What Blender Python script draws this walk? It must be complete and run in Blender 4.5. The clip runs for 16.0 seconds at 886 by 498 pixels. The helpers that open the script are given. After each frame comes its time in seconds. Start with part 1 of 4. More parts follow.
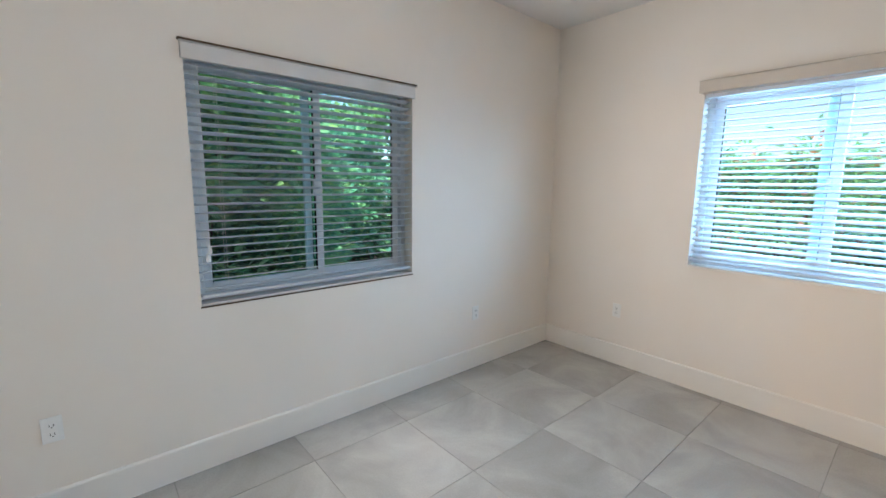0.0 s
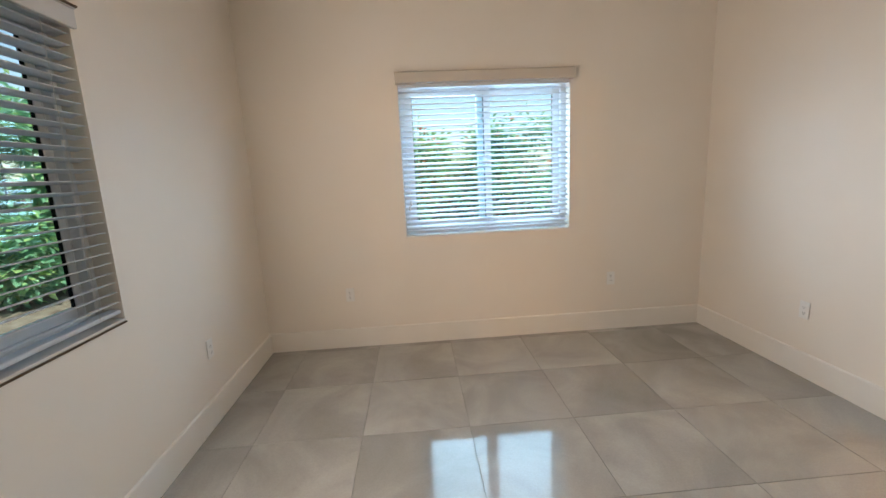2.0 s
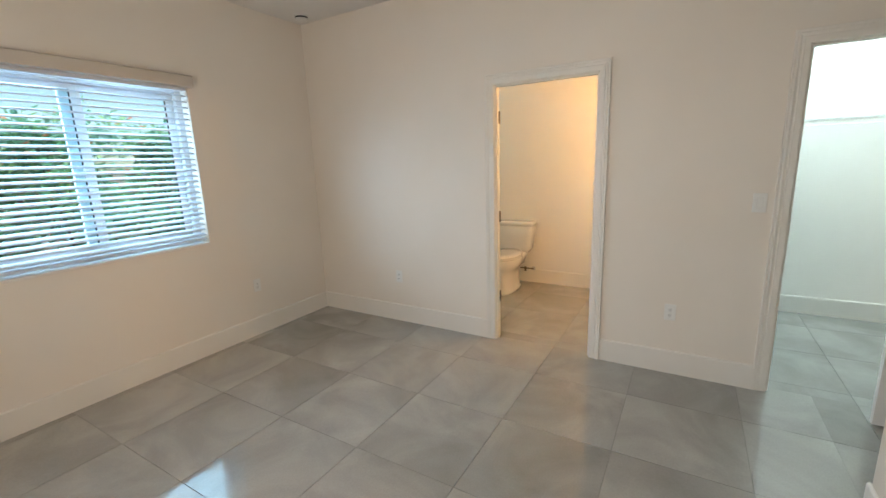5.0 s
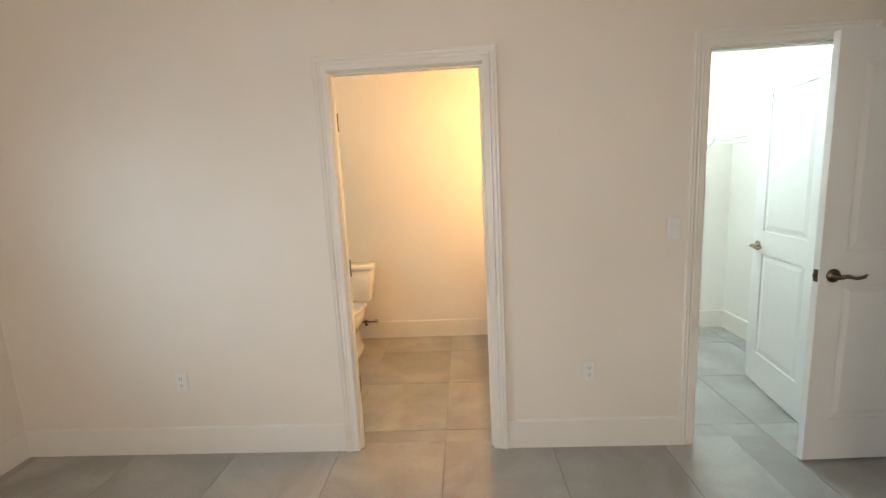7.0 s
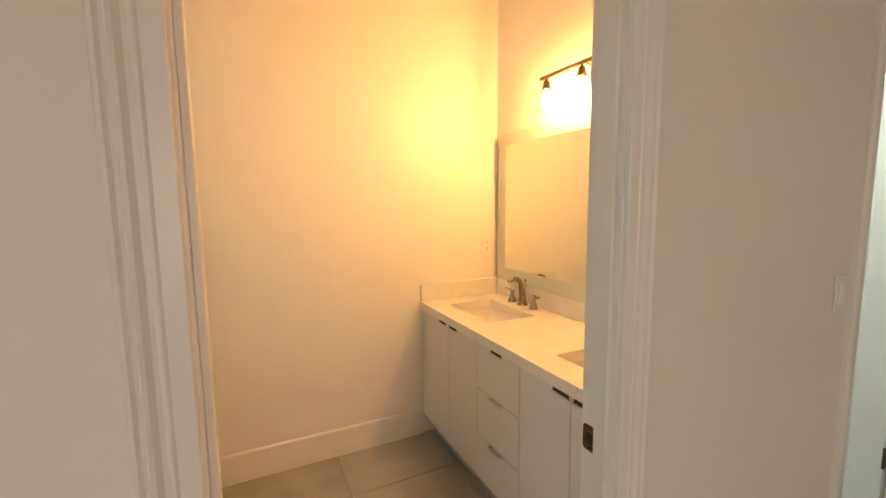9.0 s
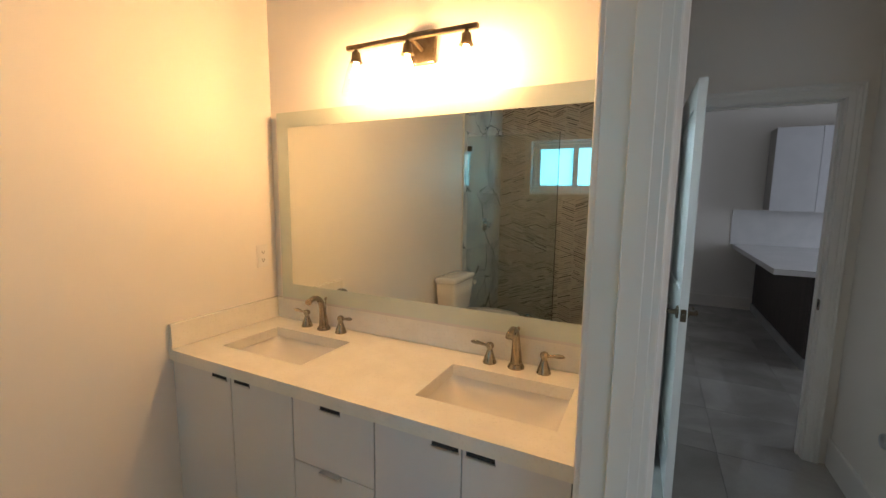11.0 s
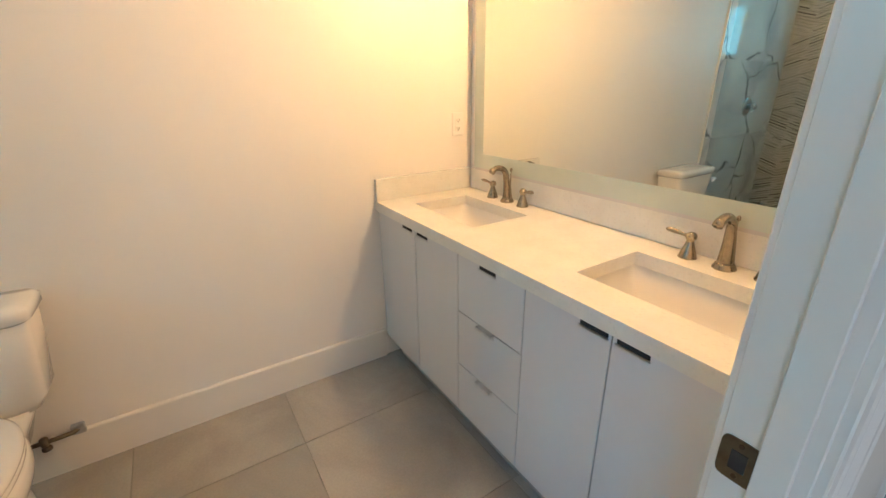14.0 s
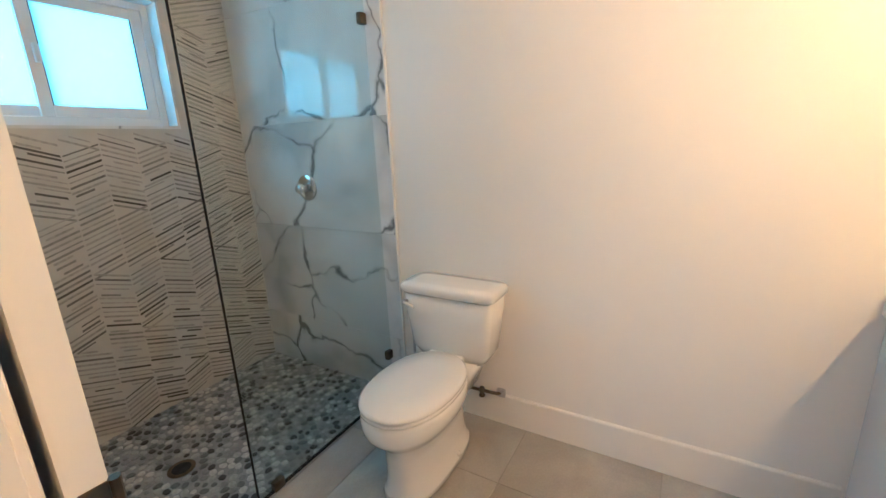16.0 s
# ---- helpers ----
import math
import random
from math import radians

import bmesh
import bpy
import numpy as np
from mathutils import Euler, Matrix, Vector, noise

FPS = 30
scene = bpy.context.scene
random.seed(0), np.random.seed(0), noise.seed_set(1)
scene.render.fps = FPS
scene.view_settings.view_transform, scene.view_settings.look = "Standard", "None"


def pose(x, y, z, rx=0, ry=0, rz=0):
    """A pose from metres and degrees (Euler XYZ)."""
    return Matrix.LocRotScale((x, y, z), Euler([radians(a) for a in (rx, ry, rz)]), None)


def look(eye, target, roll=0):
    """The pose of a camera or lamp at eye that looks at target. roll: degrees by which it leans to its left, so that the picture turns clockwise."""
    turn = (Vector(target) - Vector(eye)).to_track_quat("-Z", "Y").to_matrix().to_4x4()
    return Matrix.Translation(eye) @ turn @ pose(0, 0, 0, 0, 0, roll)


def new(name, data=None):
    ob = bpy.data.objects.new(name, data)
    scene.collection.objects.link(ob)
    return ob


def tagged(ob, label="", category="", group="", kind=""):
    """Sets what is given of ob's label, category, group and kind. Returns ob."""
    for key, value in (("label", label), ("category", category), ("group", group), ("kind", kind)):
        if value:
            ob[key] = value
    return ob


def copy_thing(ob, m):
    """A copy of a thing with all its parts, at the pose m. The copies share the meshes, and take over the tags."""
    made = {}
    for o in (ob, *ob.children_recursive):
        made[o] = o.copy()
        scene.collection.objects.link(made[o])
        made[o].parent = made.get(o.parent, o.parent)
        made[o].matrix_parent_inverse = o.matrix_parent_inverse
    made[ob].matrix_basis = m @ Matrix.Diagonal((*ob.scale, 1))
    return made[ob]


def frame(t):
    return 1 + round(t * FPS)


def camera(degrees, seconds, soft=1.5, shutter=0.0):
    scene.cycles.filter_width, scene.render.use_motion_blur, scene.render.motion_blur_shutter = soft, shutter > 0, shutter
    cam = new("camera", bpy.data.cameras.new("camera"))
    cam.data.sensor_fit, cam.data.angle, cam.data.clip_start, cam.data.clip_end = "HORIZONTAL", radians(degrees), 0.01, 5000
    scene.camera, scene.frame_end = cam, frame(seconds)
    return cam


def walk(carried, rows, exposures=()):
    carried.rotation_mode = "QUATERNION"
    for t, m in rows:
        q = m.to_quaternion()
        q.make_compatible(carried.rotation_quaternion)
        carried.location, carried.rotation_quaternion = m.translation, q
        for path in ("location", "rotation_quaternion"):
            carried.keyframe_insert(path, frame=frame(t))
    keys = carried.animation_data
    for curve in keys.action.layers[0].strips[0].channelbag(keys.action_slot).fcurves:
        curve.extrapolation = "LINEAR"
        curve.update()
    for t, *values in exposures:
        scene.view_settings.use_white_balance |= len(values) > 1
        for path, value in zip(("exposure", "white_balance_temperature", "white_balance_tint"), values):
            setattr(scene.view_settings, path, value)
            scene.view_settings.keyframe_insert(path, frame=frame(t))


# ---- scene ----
cam = camera(93.4, 16.0)

PATH = [
    (0, (-1.457, -3.316, 1.48), (-2.955, -2.026, 1.177), 0.7),
    (0.5, (-1.712, -3.379, 1.438), (-2.888, -1.791, 1.127), -0.1),
    (1, (-1.946, -3.418, 1.424), (-2.731, -1.605, 1.11), -1.0),
    (1.5, (-2.222, -3.385, 1.422), (-2.549, -1.437, 1.107), -1.9),
    (2, (-2.491, -3.43, 1.427), (-2.364, -1.466, 1.07), -2.7),
    (2.5, (-2.663, -3.439, 1.43), (-2.131, -1.553, 1.034), -3.4),
    (3, (-2.849, -3.353, 1.45), (-1.933, -1.632, 1.002), -3.2),
    (3.5, (-3.043, -3.326, 1.489), (-1.868, -1.781, 1.005), -3.1),
    (4, (-3.152, -3.343, 1.491), (-1.792, -1.957, 1.01), -2.7),
    (4.5, (-3.167, -3.36, 1.495), (-1.626, -2.168, 1.043), -2.0),
    (5, (-3.105, -3.35, 1.506), (-1.422, -2.349, 1.096), -2.0),
    (5.2, (-3.059, -3.317, 1.497), (-1.322, -2.406, 1.105), -2.0),
    (7.3, (-1.94, -2.549, 1.486), (0.036, -2.555, 1.175), -2.7),
    (7.5, (-1.783, -2.486, 1.469), (0.191, -2.56, 1.159), -2.4),
    (8, (-1.393, -2.282, 1.47), (0.565, -2.551, 1.165), -1.9),
    (8.5, (-0.954, -2.211, 1.467), (0.963, -2.716, 1.207), -2.2),
    (9, (-0.612, -2.07, 1.497), (1.18, -2.928, 1.269), -0.7),
    (11.3, (0.021, -2.064, 1.519), (0.829, -3.867, 1.208), 1.3),
    (11.5, (0.023, -2.063, 1.499), (0.8, -3.861, 1.095), 1.5),
    (12, (0.024, -2.072, 1.427), (0.787, -3.821, 0.829), 1.7),
    (12.5, (0.021, -2.09, 1.354), (0.847, -3.752, 0.608), 1.7),
    (13, (-0.011, -2.14, 1.321), (1.013, -3.665, 0.531), 0.9),
    (13.5, (-0.079, -2.191, 1.36), (1.209, -3.514, 0.592), 0.1),
    (14, (-0.064, -2.264, 1.373), (1.512, -3.267, 0.658), -0.9),
    (14.5, (-0.06, -2.367, 1.376), (1.754, -2.901, 0.726), -1.5),
    (15, (-0.085, -2.484, 1.398), (1.813, -2.502, 0.767), -1.5),
    (15.5, (-0.087, -2.518, 1.408), (1.758, -1.994, 0.843), -2.1),
    (16, (0.018, -2.469, 1.418), (1.688, -1.487, 0.921), -2.5),
]

EXPOSURES = [(0.0, 1.0, 6500, 12), (1.2, 0.78, 7000, 15), (2.2, 0.62, 8300, 18), (3.2, 0.62, 8500, 18), (4.2, 0.52, 8300, 17), (5.2, 0.54, 7700, 13), (7.3, 0.66, 8700, 17), (8.2, 0.44, 10000, 21), (9.2, 0.08, 10300, 23), (11.4, -0.34, 6200, 12), (12.5, 0.20, 5550, 8), (13.5, 0.45, 5900, 11), (14.5, 0.28, 6200, 11), (15.5, 0.46, 6000, 13), (16.0, 0.54, 5500, 13)]

walk(cam, [(t, look(eye, target, roll)) for t, eye, target, roll in PATH], EXPOSURES)

# ---- world, sun and window light ----
world = bpy.data.worlds.new("sky")
scene.world = world
world.use_nodes = True
wn = world.node_tree
sky = wn.nodes.new("ShaderNodeTexSky")
sky.sky_type = "NISHITA"
sky.sun_disc = False
sky.sun_elevation = radians(56.2)
sky.sun_rotation = radians(138.4)
wn.links.new(sky.outputs[0], wn.nodes["Background"].inputs[0])
wn.nodes["Background"].inputs[1].default_value = 0.15

sun = new("sun", bpy.data.lights.new("sun", "SUN"))
sun.data.energy, sun.data.angle, sun.data.color = 5.0, radians(0.5), (1.0, 0.95, 0.86)
sun.matrix_basis = look((4.0, -4.5, 9), (0, 0, 0))


def window_light(name, eye, target, w, h, watts, color):
    ob = new(name, bpy.data.lights.new(name, "AREA"))
    ob.data.shape, ob.data.size, ob.data.size_y = "RECTANGLE", w, h
    ob.data.energy, ob.data.color = watts, color
    ob.matrix_basis = look(eye, target)
    return ob


window_light("window_light_west", (-3.745, -2.265, 1.47), (0, -2.265, 1.40), 1.24, 1.10, 19.0, (1.0, 0.97, 0.95))
window_light("window_light_north_outer", (-1.88, 0.185, 1.52), (-1.88, -3, 1.50), 1.25, 1.08, 38, (0.42, 0.69, 1.0))
window_light("window_light_bath_outer", (0.88, 0.195, 1.87), (0.88, -3, 1.87), 0.96, 0.58, 8.5, (0.42, 0.82, 1.0))
window_light("window_light_kitchen", (-4.45, -7.2, 1.5), (0, -7.2, 1.2), 1.6, 1.2, 40, (0.70, 0.82, 1.0))

# ---- materials ----


def mat(name, build):
    m = bpy.data.materials.new(name)
    m.use_nodes = True
    t = m.node_tree
    b = t.nodes["Principled BSDF"]
    build(t, b)
    return m


def nd(t, kind, **inputs):
    n = t.nodes.new(kind)
    for k, v in inputs.items():
        n.inputs[k.replace("_", " ")].default_value = v
    return n


def ramp(t, src, stops):
    r = t.nodes.new("ShaderNodeValToRGB")
    e = r.color_ramp.elements
    while len(e) < len(stops):
        e.new(0.5)
    for i, (p, c) in enumerate(stops):
        e[i].position = p
        e[i].color = (*c, 1) if len(c) == 3 else c
    t.links.new(src, r.inputs[0])
    return r.outputs[0]


def coords(t, which="Object"):
    c = t.nodes.new("ShaderNodeTexCoord")
    return c.outputs[which]


def noisy(t, scale, detail=4, rough=0.5, vec=None, distortion=0.0):
    n = nd(t, "ShaderNodeTexNoise", Scale=scale, Detail=detail, Roughness=rough, Distortion=distortion)
    t.links.new(vec if vec is not None else coords(t), n.inputs["Vector"])
    return n.outputs["Fac"]


def bump(t, b, src, strength, distance=0.002):
    n = nd(t, "ShaderNodeBump", Strength=strength, Distance=distance)
    t.links.new(src, n.inputs["Height"])
    t.links.new(n.outputs[0], b.inputs["Normal"])
    return n


def surface(name, c1, c2, scale, rough=0.5, metal=0.0, bump_s=0.1, fine=None, coat=0.0, lo=0.35, hi=0.65, rough_var=0.0, spec=0.5):
    """Two close tones mixed by a broad noise, with a fine relief."""
    def build(t, b):
        t.links.new(ramp(t, noisy(t, scale), [(lo, c1), (hi, c2)]), b.inputs["Base Color"])
        b.inputs["Roughness"].default_value, b.inputs["Metallic"].default_value = rough, metal
        b.inputs["Coat Weight"].default_value = coat
        b.inputs["Specular IOR Level"].default_value = spec
        if rough_var:
            r = noisy(t, scale * 3)
            m = nd(t, "ShaderNodeMapRange")
            m.inputs["To Min"].default_value, m.inputs["To Max"].default_value = max(0.02, rough - rough_var), rough + rough_var
            t.links.new(r, m.inputs["Value"])
            t.links.new(m.outputs[0], b.inputs["Roughness"])
        if bump_s:
            bump(t, b, noisy(t, fine or scale * 40, 3), bump_s)
    return mat(name, build)


M_WALL = surface("wall_paint", (0.80, 0.735, 0.655), (0.83, 0.765, 0.69), 1.3, 0.55, bump_s=0.12, fine=220)
M_BWALL = surface("bath_wall_paint", (0.82, 0.785, 0.735), (0.85, 0.815, 0.765), 1.3, 0.5, bump_s=0.12, fine=220)
M_CEIL = surface("ceiling_paint", (0.78, 0.76, 0.74), (0.82, 0.80, 0.78), 1.5, 0.8, bump_s=0.2, fine=150)
M_TRIM = surface("white_trim_paint", (0.80, 0.76, 0.70), (0.83, 0.79, 0.735), 2.5, 0.32, bump_s=0.05, fine=90)
M_DOOR = surface("white_door_paint", (0.80, 0.79, 0.77), (0.83, 0.82, 0.80), 2.5, 0.35, bump_s=0.06, fine=120)
# pier stucco: the blue, dim look of open shade is put into the base colour
M_PIER = surface("shade_blue_stucco", (0.24, 0.33, 0.47), (0.28, 0.37, 0.51), 2.0, 0.85, bump_s=0.5, fine=60)
M_CONCRETE = surface("pale_concrete", (0.40, 0.42, 0.44), (0.50, 0.51, 0.52), 1.6, 0.9, bump_s=0.4, fine=50)
M_PLATE = surface("white_plastic", (0.80, 0.79, 0.76), (0.82, 0.81, 0.78), 10, 0.3, bump_s=0)
M_SLOT = surface("dark_slot", (0.03, 0.03, 0.03), (0.05, 0.05, 0.05), 20, 0.8, bump_s=0, spec=0.1)
M_BRONZE = surface("dark_bronze", (0.10, 0.075, 0.05), (0.16, 0.12, 0.085), 30, 0.38, 1.0, 0.08, 300)
M_NICKEL = surface("brushed_nickel", (0.30, 0.262, 0.205), (0.38, 0.335, 0.265), 40, 0.24, 1.0, 0.05, 400)
M_CHROME = surface("chrome", (0.78, 0.79, 0.80), (0.82, 0.82, 0.83), 20, 0.06, 1.0, 0.0)
M_STEEL = surface("handle_steel", (0.50, 0.50, 0.51), (0.60, 0.60, 0.61), 60, 0.3, 1.0, 0.05, 400)
M_ALU = surface("white_window_frame", (0.66, 0.68, 0.70), (0.72, 0.74, 0.76), 4, 0.4, bump_s=0.04)
M_RUBBER = surface("black_gasket", (0.02, 0.02, 0.02), (0.03, 0.03, 0.03), 20, 0.8, bump_s=0, spec=0.1)
M_GROUT = surface("grout", (0.235, 0.227, 0.212), (0.30, 0.29, 0.272), 8, 0.9, bump_s=0.3, fine=200)
M_CORD = surface("white_cord", (0.72, 0.72, 0.70), (0.76, 0.76, 0.74), 50, 0.7, bump_s=0)
M_VAL = surface("valance_board", (0.56, 0.50, 0.43), (0.60, 0.54, 0.47), 3, 0.4, bump_s=0.05)
M_VALA = surface("valance_satin", (0.62, 0.60, 0.58), (0.68, 0.66, 0.64), 3, 0.22, bump_s=0.05)
M_CERAMIC = surface("white_ceramic", (0.80, 0.78, 0.75), (0.82, 0.80, 0.77), 3, 0.12, bump_s=0.0, coat=0.6)
M_SINK = surface("sink_ceramic", (0.80, 0.785, 0.76), (0.82, 0.80, 0.78), 3, 0.08, bump_s=0.0, coat=0.6)
M_LACQUER = surface("white_gloss_lacquer", (0.70, 0.695, 0.70), (0.73, 0.725, 0.73), 1.5, 0.13, bump_s=0.02, fine=14, coat=0.4)
M_EDGE = surface("grey_cabinet_edge", (0.36, 0.34, 0.33), (0.42, 0.40, 0.38), 5, 0.5, bump_s=0.05)
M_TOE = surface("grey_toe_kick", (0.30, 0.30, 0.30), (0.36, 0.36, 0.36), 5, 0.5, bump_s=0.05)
M_BULBCAP = surface("lamp_bronze", (0.17, 0.13, 0.085), (0.24, 0.19, 0.13), 30, 0.32, 1.0, 0.05, 300)
M_KCAB = surface("kitchen_white_panel", (0.62, 0.63, 0.66), (0.68, 0.69, 0.72), 3, 0.35, bump_s=0.03)
M_KTOP = surface("kitchen_quartz", (0.74, 0.75, 0.76), (0.80, 0.80, 0.81), 6, 0.2, bump_s=0.02)
M_BARK = surface("bark", (0.10, 0.075, 0.05), (0.20, 0.15, 0.11), 20, 0.9, bump_s=0.6, fine=60)
M_ROOF = surface("roof_soffit", (0.55, 0.56, 0.58), (0.62, 0.63, 0.65), 3, 0.8, bump_s=0.1)


def b_tile(t, b):
    info = t.nodes.new("ShaderNodeObjectInfo")
    add = nd(t, "ShaderNodeVectorMath")
    add.operation = "MULTIPLY_ADD"
    add.inputs[1].default_value = (1, 1, 1)
    sc = nd(t, "ShaderNodeMath")
    sc.operation = "MULTIPLY"
    sc.inputs[1].default_value = 60.0
    t.links.new(info.outputs["Random"], sc.inputs[0])
    t.links.new(coords(t), add.inputs[0])
    t.links.new(sc.outputs[0], add.inputs[2])
    v = add.outputs[0]
    cloud = noisy(t, 1.9, 7, 0.55, v, 0.6)
    c = ramp(t, cloud, [(0.28, (0.285, 0.277, 0.260)), (0.46, (0.345, 0.335, 0.315)), (0.53, (0.378, 0.367, 0.345)), (0.72, (0.455, 0.441, 0.415))])
    grain = noisy(t, 120, 3, 0.6, v)
    mix = nd(t, "ShaderNodeMix")
    mix.data_type, mix.blend_type = "RGBA", "MULTIPLY"
    mix.inputs[0].default_value = 0.35
    t.links.new(c, mix.inputs[6])
    t.links.new(ramp(t, grain, [(0.3, (0.82, 0.82, 0.82)), (0.7, (1.1, 1.1, 1.1))]), mix.inputs[7])
    hsv = nd(t, "ShaderNodeHueSaturation")
    mr = nd(t, "ShaderNodeMapRange")
    mr.inputs["To Min"].default_value, mr.inputs["To Max"].default_value = 0.97, 1.03
    t.links.new(info.outputs["Random"], mr.inputs["Value"])
    t.links.new(mr.outputs[0], hsv.inputs["Value"])
    t.links.new(mix.outputs[2], hsv.inputs["Color"])
    t.links.new(hsv.outputs[0], b.inputs["Base Color"])
    b.inputs["Roughness"].default_value = 0.13
    b.inputs["Specular IOR Level"].default_value = 0.75
    m2 = nd(t, "ShaderNodeMapRange")
    m2.inputs["To Min"].default_value, m2.inputs["To Max"].default_value = 0.03, 0.10
    t.links.new(noisy(t, 6, 4, 0.6, v), m2.inputs["Value"])
    t.links.new(m2.outputs[0], b.inputs["Roughness"])
    bump(t, b, noisy(t, 7, 2, 0.5, v), 0.12, 0.004)


M_TILE = mat("polished_grey_tile", b_tile)


def b_marble(t, b):
    """White slab: soft grey clouds and a few branching dark veins that swell and fade; each tile cut from its own place."""
    info = t.nodes.new("ShaderNodeObjectInfo")
    sc = nd(t, "ShaderNodeMath")
    sc.operation = "MULTIPLY"
    sc.inputs[1].default_value = 43.0
    t.links.new(info.outputs["Random"], sc.inputs[0])
    at = nd(t, "ShaderNodeVectorMath")
    at.operation = "ADD"
    t.links.new(coords(t), at.inputs[0])
    t.links.new(sc.outputs[0], at.inputs[1])
    v = at.outputs[0]
    wob = nd(t, "ShaderNodeTexNoise", Scale=2.2, Detail=5.0, Roughness=0.56)
    t.links.new(v, wob.inputs["Vector"])
    mv = nd(t, "ShaderNodeVectorMath")
    mv.operation = "MULTIPLY_ADD"
    mv.inputs[1].default_value = (0.34, 0.34, 0.34)
    t.links.new(wob.outputs["Color"], mv.inputs[0])
    t.links.new(v, mv.inputs[2])

    def veins(scale, swell, tones, seed):
        vor = nd(t, "ShaderNodeTexVoronoi", Scale=scale)
        vor.feature = "DISTANCE_TO_EDGE"
        t.links.new(mv.outputs[0], vor.inputs["Vector"])
        sub = nd(t, "ShaderNodeMath")
        sub.operation = "MULTIPLY_ADD"
        sub.inputs[1].default_value = -swell
        t.links.new(noisy(t, seed, 3, 0.5, v), sub.inputs[0])
        t.links.new(vor.outputs["Distance"], sub.inputs[2])
        shift = nd(t, "ShaderNodeMath")
        shift.operation = "ADD"
        shift.inputs[1].default_value = swell * 0.56
        t.links.new(sub.outputs[0], shift.inputs[0])
        return ramp(t, shift.outputs[0], tones)
    dark = veins(1.5, 0.11, [(0.0, (0.24, 0.25, 0.26)), (0.007, (0.42, 0.43, 0.44)), (0.016, (0.80, 0.80, 0.80)), (0.032, (1, 1, 1))], 2.6)
    soft = veins(0.9, 0.7, [(0.0, (0.70, 0.71, 0.72)), (0.08, (0.88, 0.88, 0.88)), (0.16, (1, 1, 1))], 1.7)
    base = ramp(t, noisy(t, 2.0, 5, 0.6, v, 0.8), [(0.3, (0.62, 0.63, 0.63)), (0.6, (0.76, 0.76, 0.75))])
    for layer in (soft, dark):
        mix = nd(t, "ShaderNodeMix")
        mix.data_type, mix.blend_type = "RGBA", "MULTIPLY"
        mix.inputs[0].default_value = 1.0
        t.links.new(base, mix.inputs[6])
        t.links.new(layer, mix.inputs[7])
        base = mix.outputs[2]
    t.links.new(base, b.inputs["Base Color"])
    b.inputs["Roughness"].default_value = 0.05
    b.inputs["Specular IOR Level"].default_value = 0.7


M_MARBLE = mat("white_veined_marble", b_marble)


def b_quartz(t, b):
    v = coords(t)
    c = ramp(t, noisy(t, 9, 5, 0.6, v), [(0.3, (0.75, 0.73, 0.67)), (0.65, (0.82, 0.80, 0.74))])
    vor = nd(t, "ShaderNodeTexVoronoi", Scale=170.0)
    t.links.new(v, vor.inputs["Vector"])
    sp = ramp(t, vor.outputs["Color"], [(0.12, (0.55, 0.52, 0.48)), (0.25, (1, 1, 1)), (0.9, (1.0, 1.0, 1.0)), (0.97, (1.12, 1.12, 1.12))])
    mix = nd(t, "ShaderNodeMix")
    mix.data_type, mix.blend_type = "RGBA", "MULTIPLY"
    mix.inputs[0].default_value = 0.12
    t.links.new(c, mix.inputs[6])
    t.links.new(sp, mix.inputs[7])
    t.links.new(mix.outputs[2], b.inputs["Base Color"])
    b.inputs["Roughness"].default_value = 0.22


M_QUARTZ = mat("speckled_quartz", b_quartz)


def by_random(name, stops, rough=0.3, bump_s=0.1, source="object"):
    def build(t, b):
        if source == "object":
            r = t.nodes.new("ShaderNodeObjectInfo").outputs["Random"]
        else:
            r = t.nodes.new("ShaderNodeNewGeometry").outputs["Random Per Island"]
        rp = t.nodes.new("ShaderNodeValToRGB")
        rp.color_ramp.interpolation = "CONSTANT"
        e = rp.color_ramp.elements
        while len(e) < len(stops):
            e.new(0.5)
        for i, (p, c) in enumerate(stops):
            e[i].position, e[i].color = p, (*c, 1)
        t.links.new(r, rp.inputs[0])
        g = ramp(t, noisy(t, 60, 3), [(0.3, (0.8, 0.8, 0.8)), (0.7, (1.12, 1.12, 1.12))])
        mix = nd(t, "ShaderNodeMix")
        mix.data_type, mix.blend_type = "RGBA", "MULTIPLY"
        mix.inputs[0].default_value = 1.0
        t.links.new(rp.outputs[0], mix.inputs[6])
        t.links.new(g, mix.inputs[7])
        t.links.new(mix.outputs[2], b.inputs["Base Color"])
        b.inputs["Roughness"].default_value = rough
        if bump_s:
            bump(t, b, noisy(t, 90, 3), bump_s)
    return mat(name, build)


PEB = [(0.0, (0.52, 0.51, 0.48)), (0.28, (0.37, 0.37, 0.355)), (0.52, (0.23, 0.24, 0.235)), (0.72, (0.13, 0.14, 0.14)), (0.87, (0.035, 0.037, 0.038))]
M_PEB = by_random("pebble_tile", PEB, 0.3)
M_PEB2 = by_random("pebble_tile_far", PEB, 0.3, source="island")
STR = [(0.0, (0.35, 0.338, 0.312)), (0.26, (0.26, 0.250, 0.232)), (0.50, (0.38, 0.366, 0.340)), (0.72, (0.16, 0.150, 0.140)), (0.84, (0.09, 0.083, 0.076)), (0.93, (0.055, 0.050, 0.045))]
M_STRIP = by_random("mosaic_strip", STR, 0.35)
M_STRIP2 = by_random("mosaic_strip_far", STR, 0.35, source="island")
M_PEBGROUT = surface("pebble_grout", (0.25, 0.25, 0.245), (0.33, 0.33, 0.32), 8, 0.8, bump_s=0.3, fine=150)
M_MOSBASE = surface("mosaic_field", (0.46, 0.445, 0.41), (0.53, 0.515, 0.48), 6, 0.35, bump_s=0.15, fine=120)


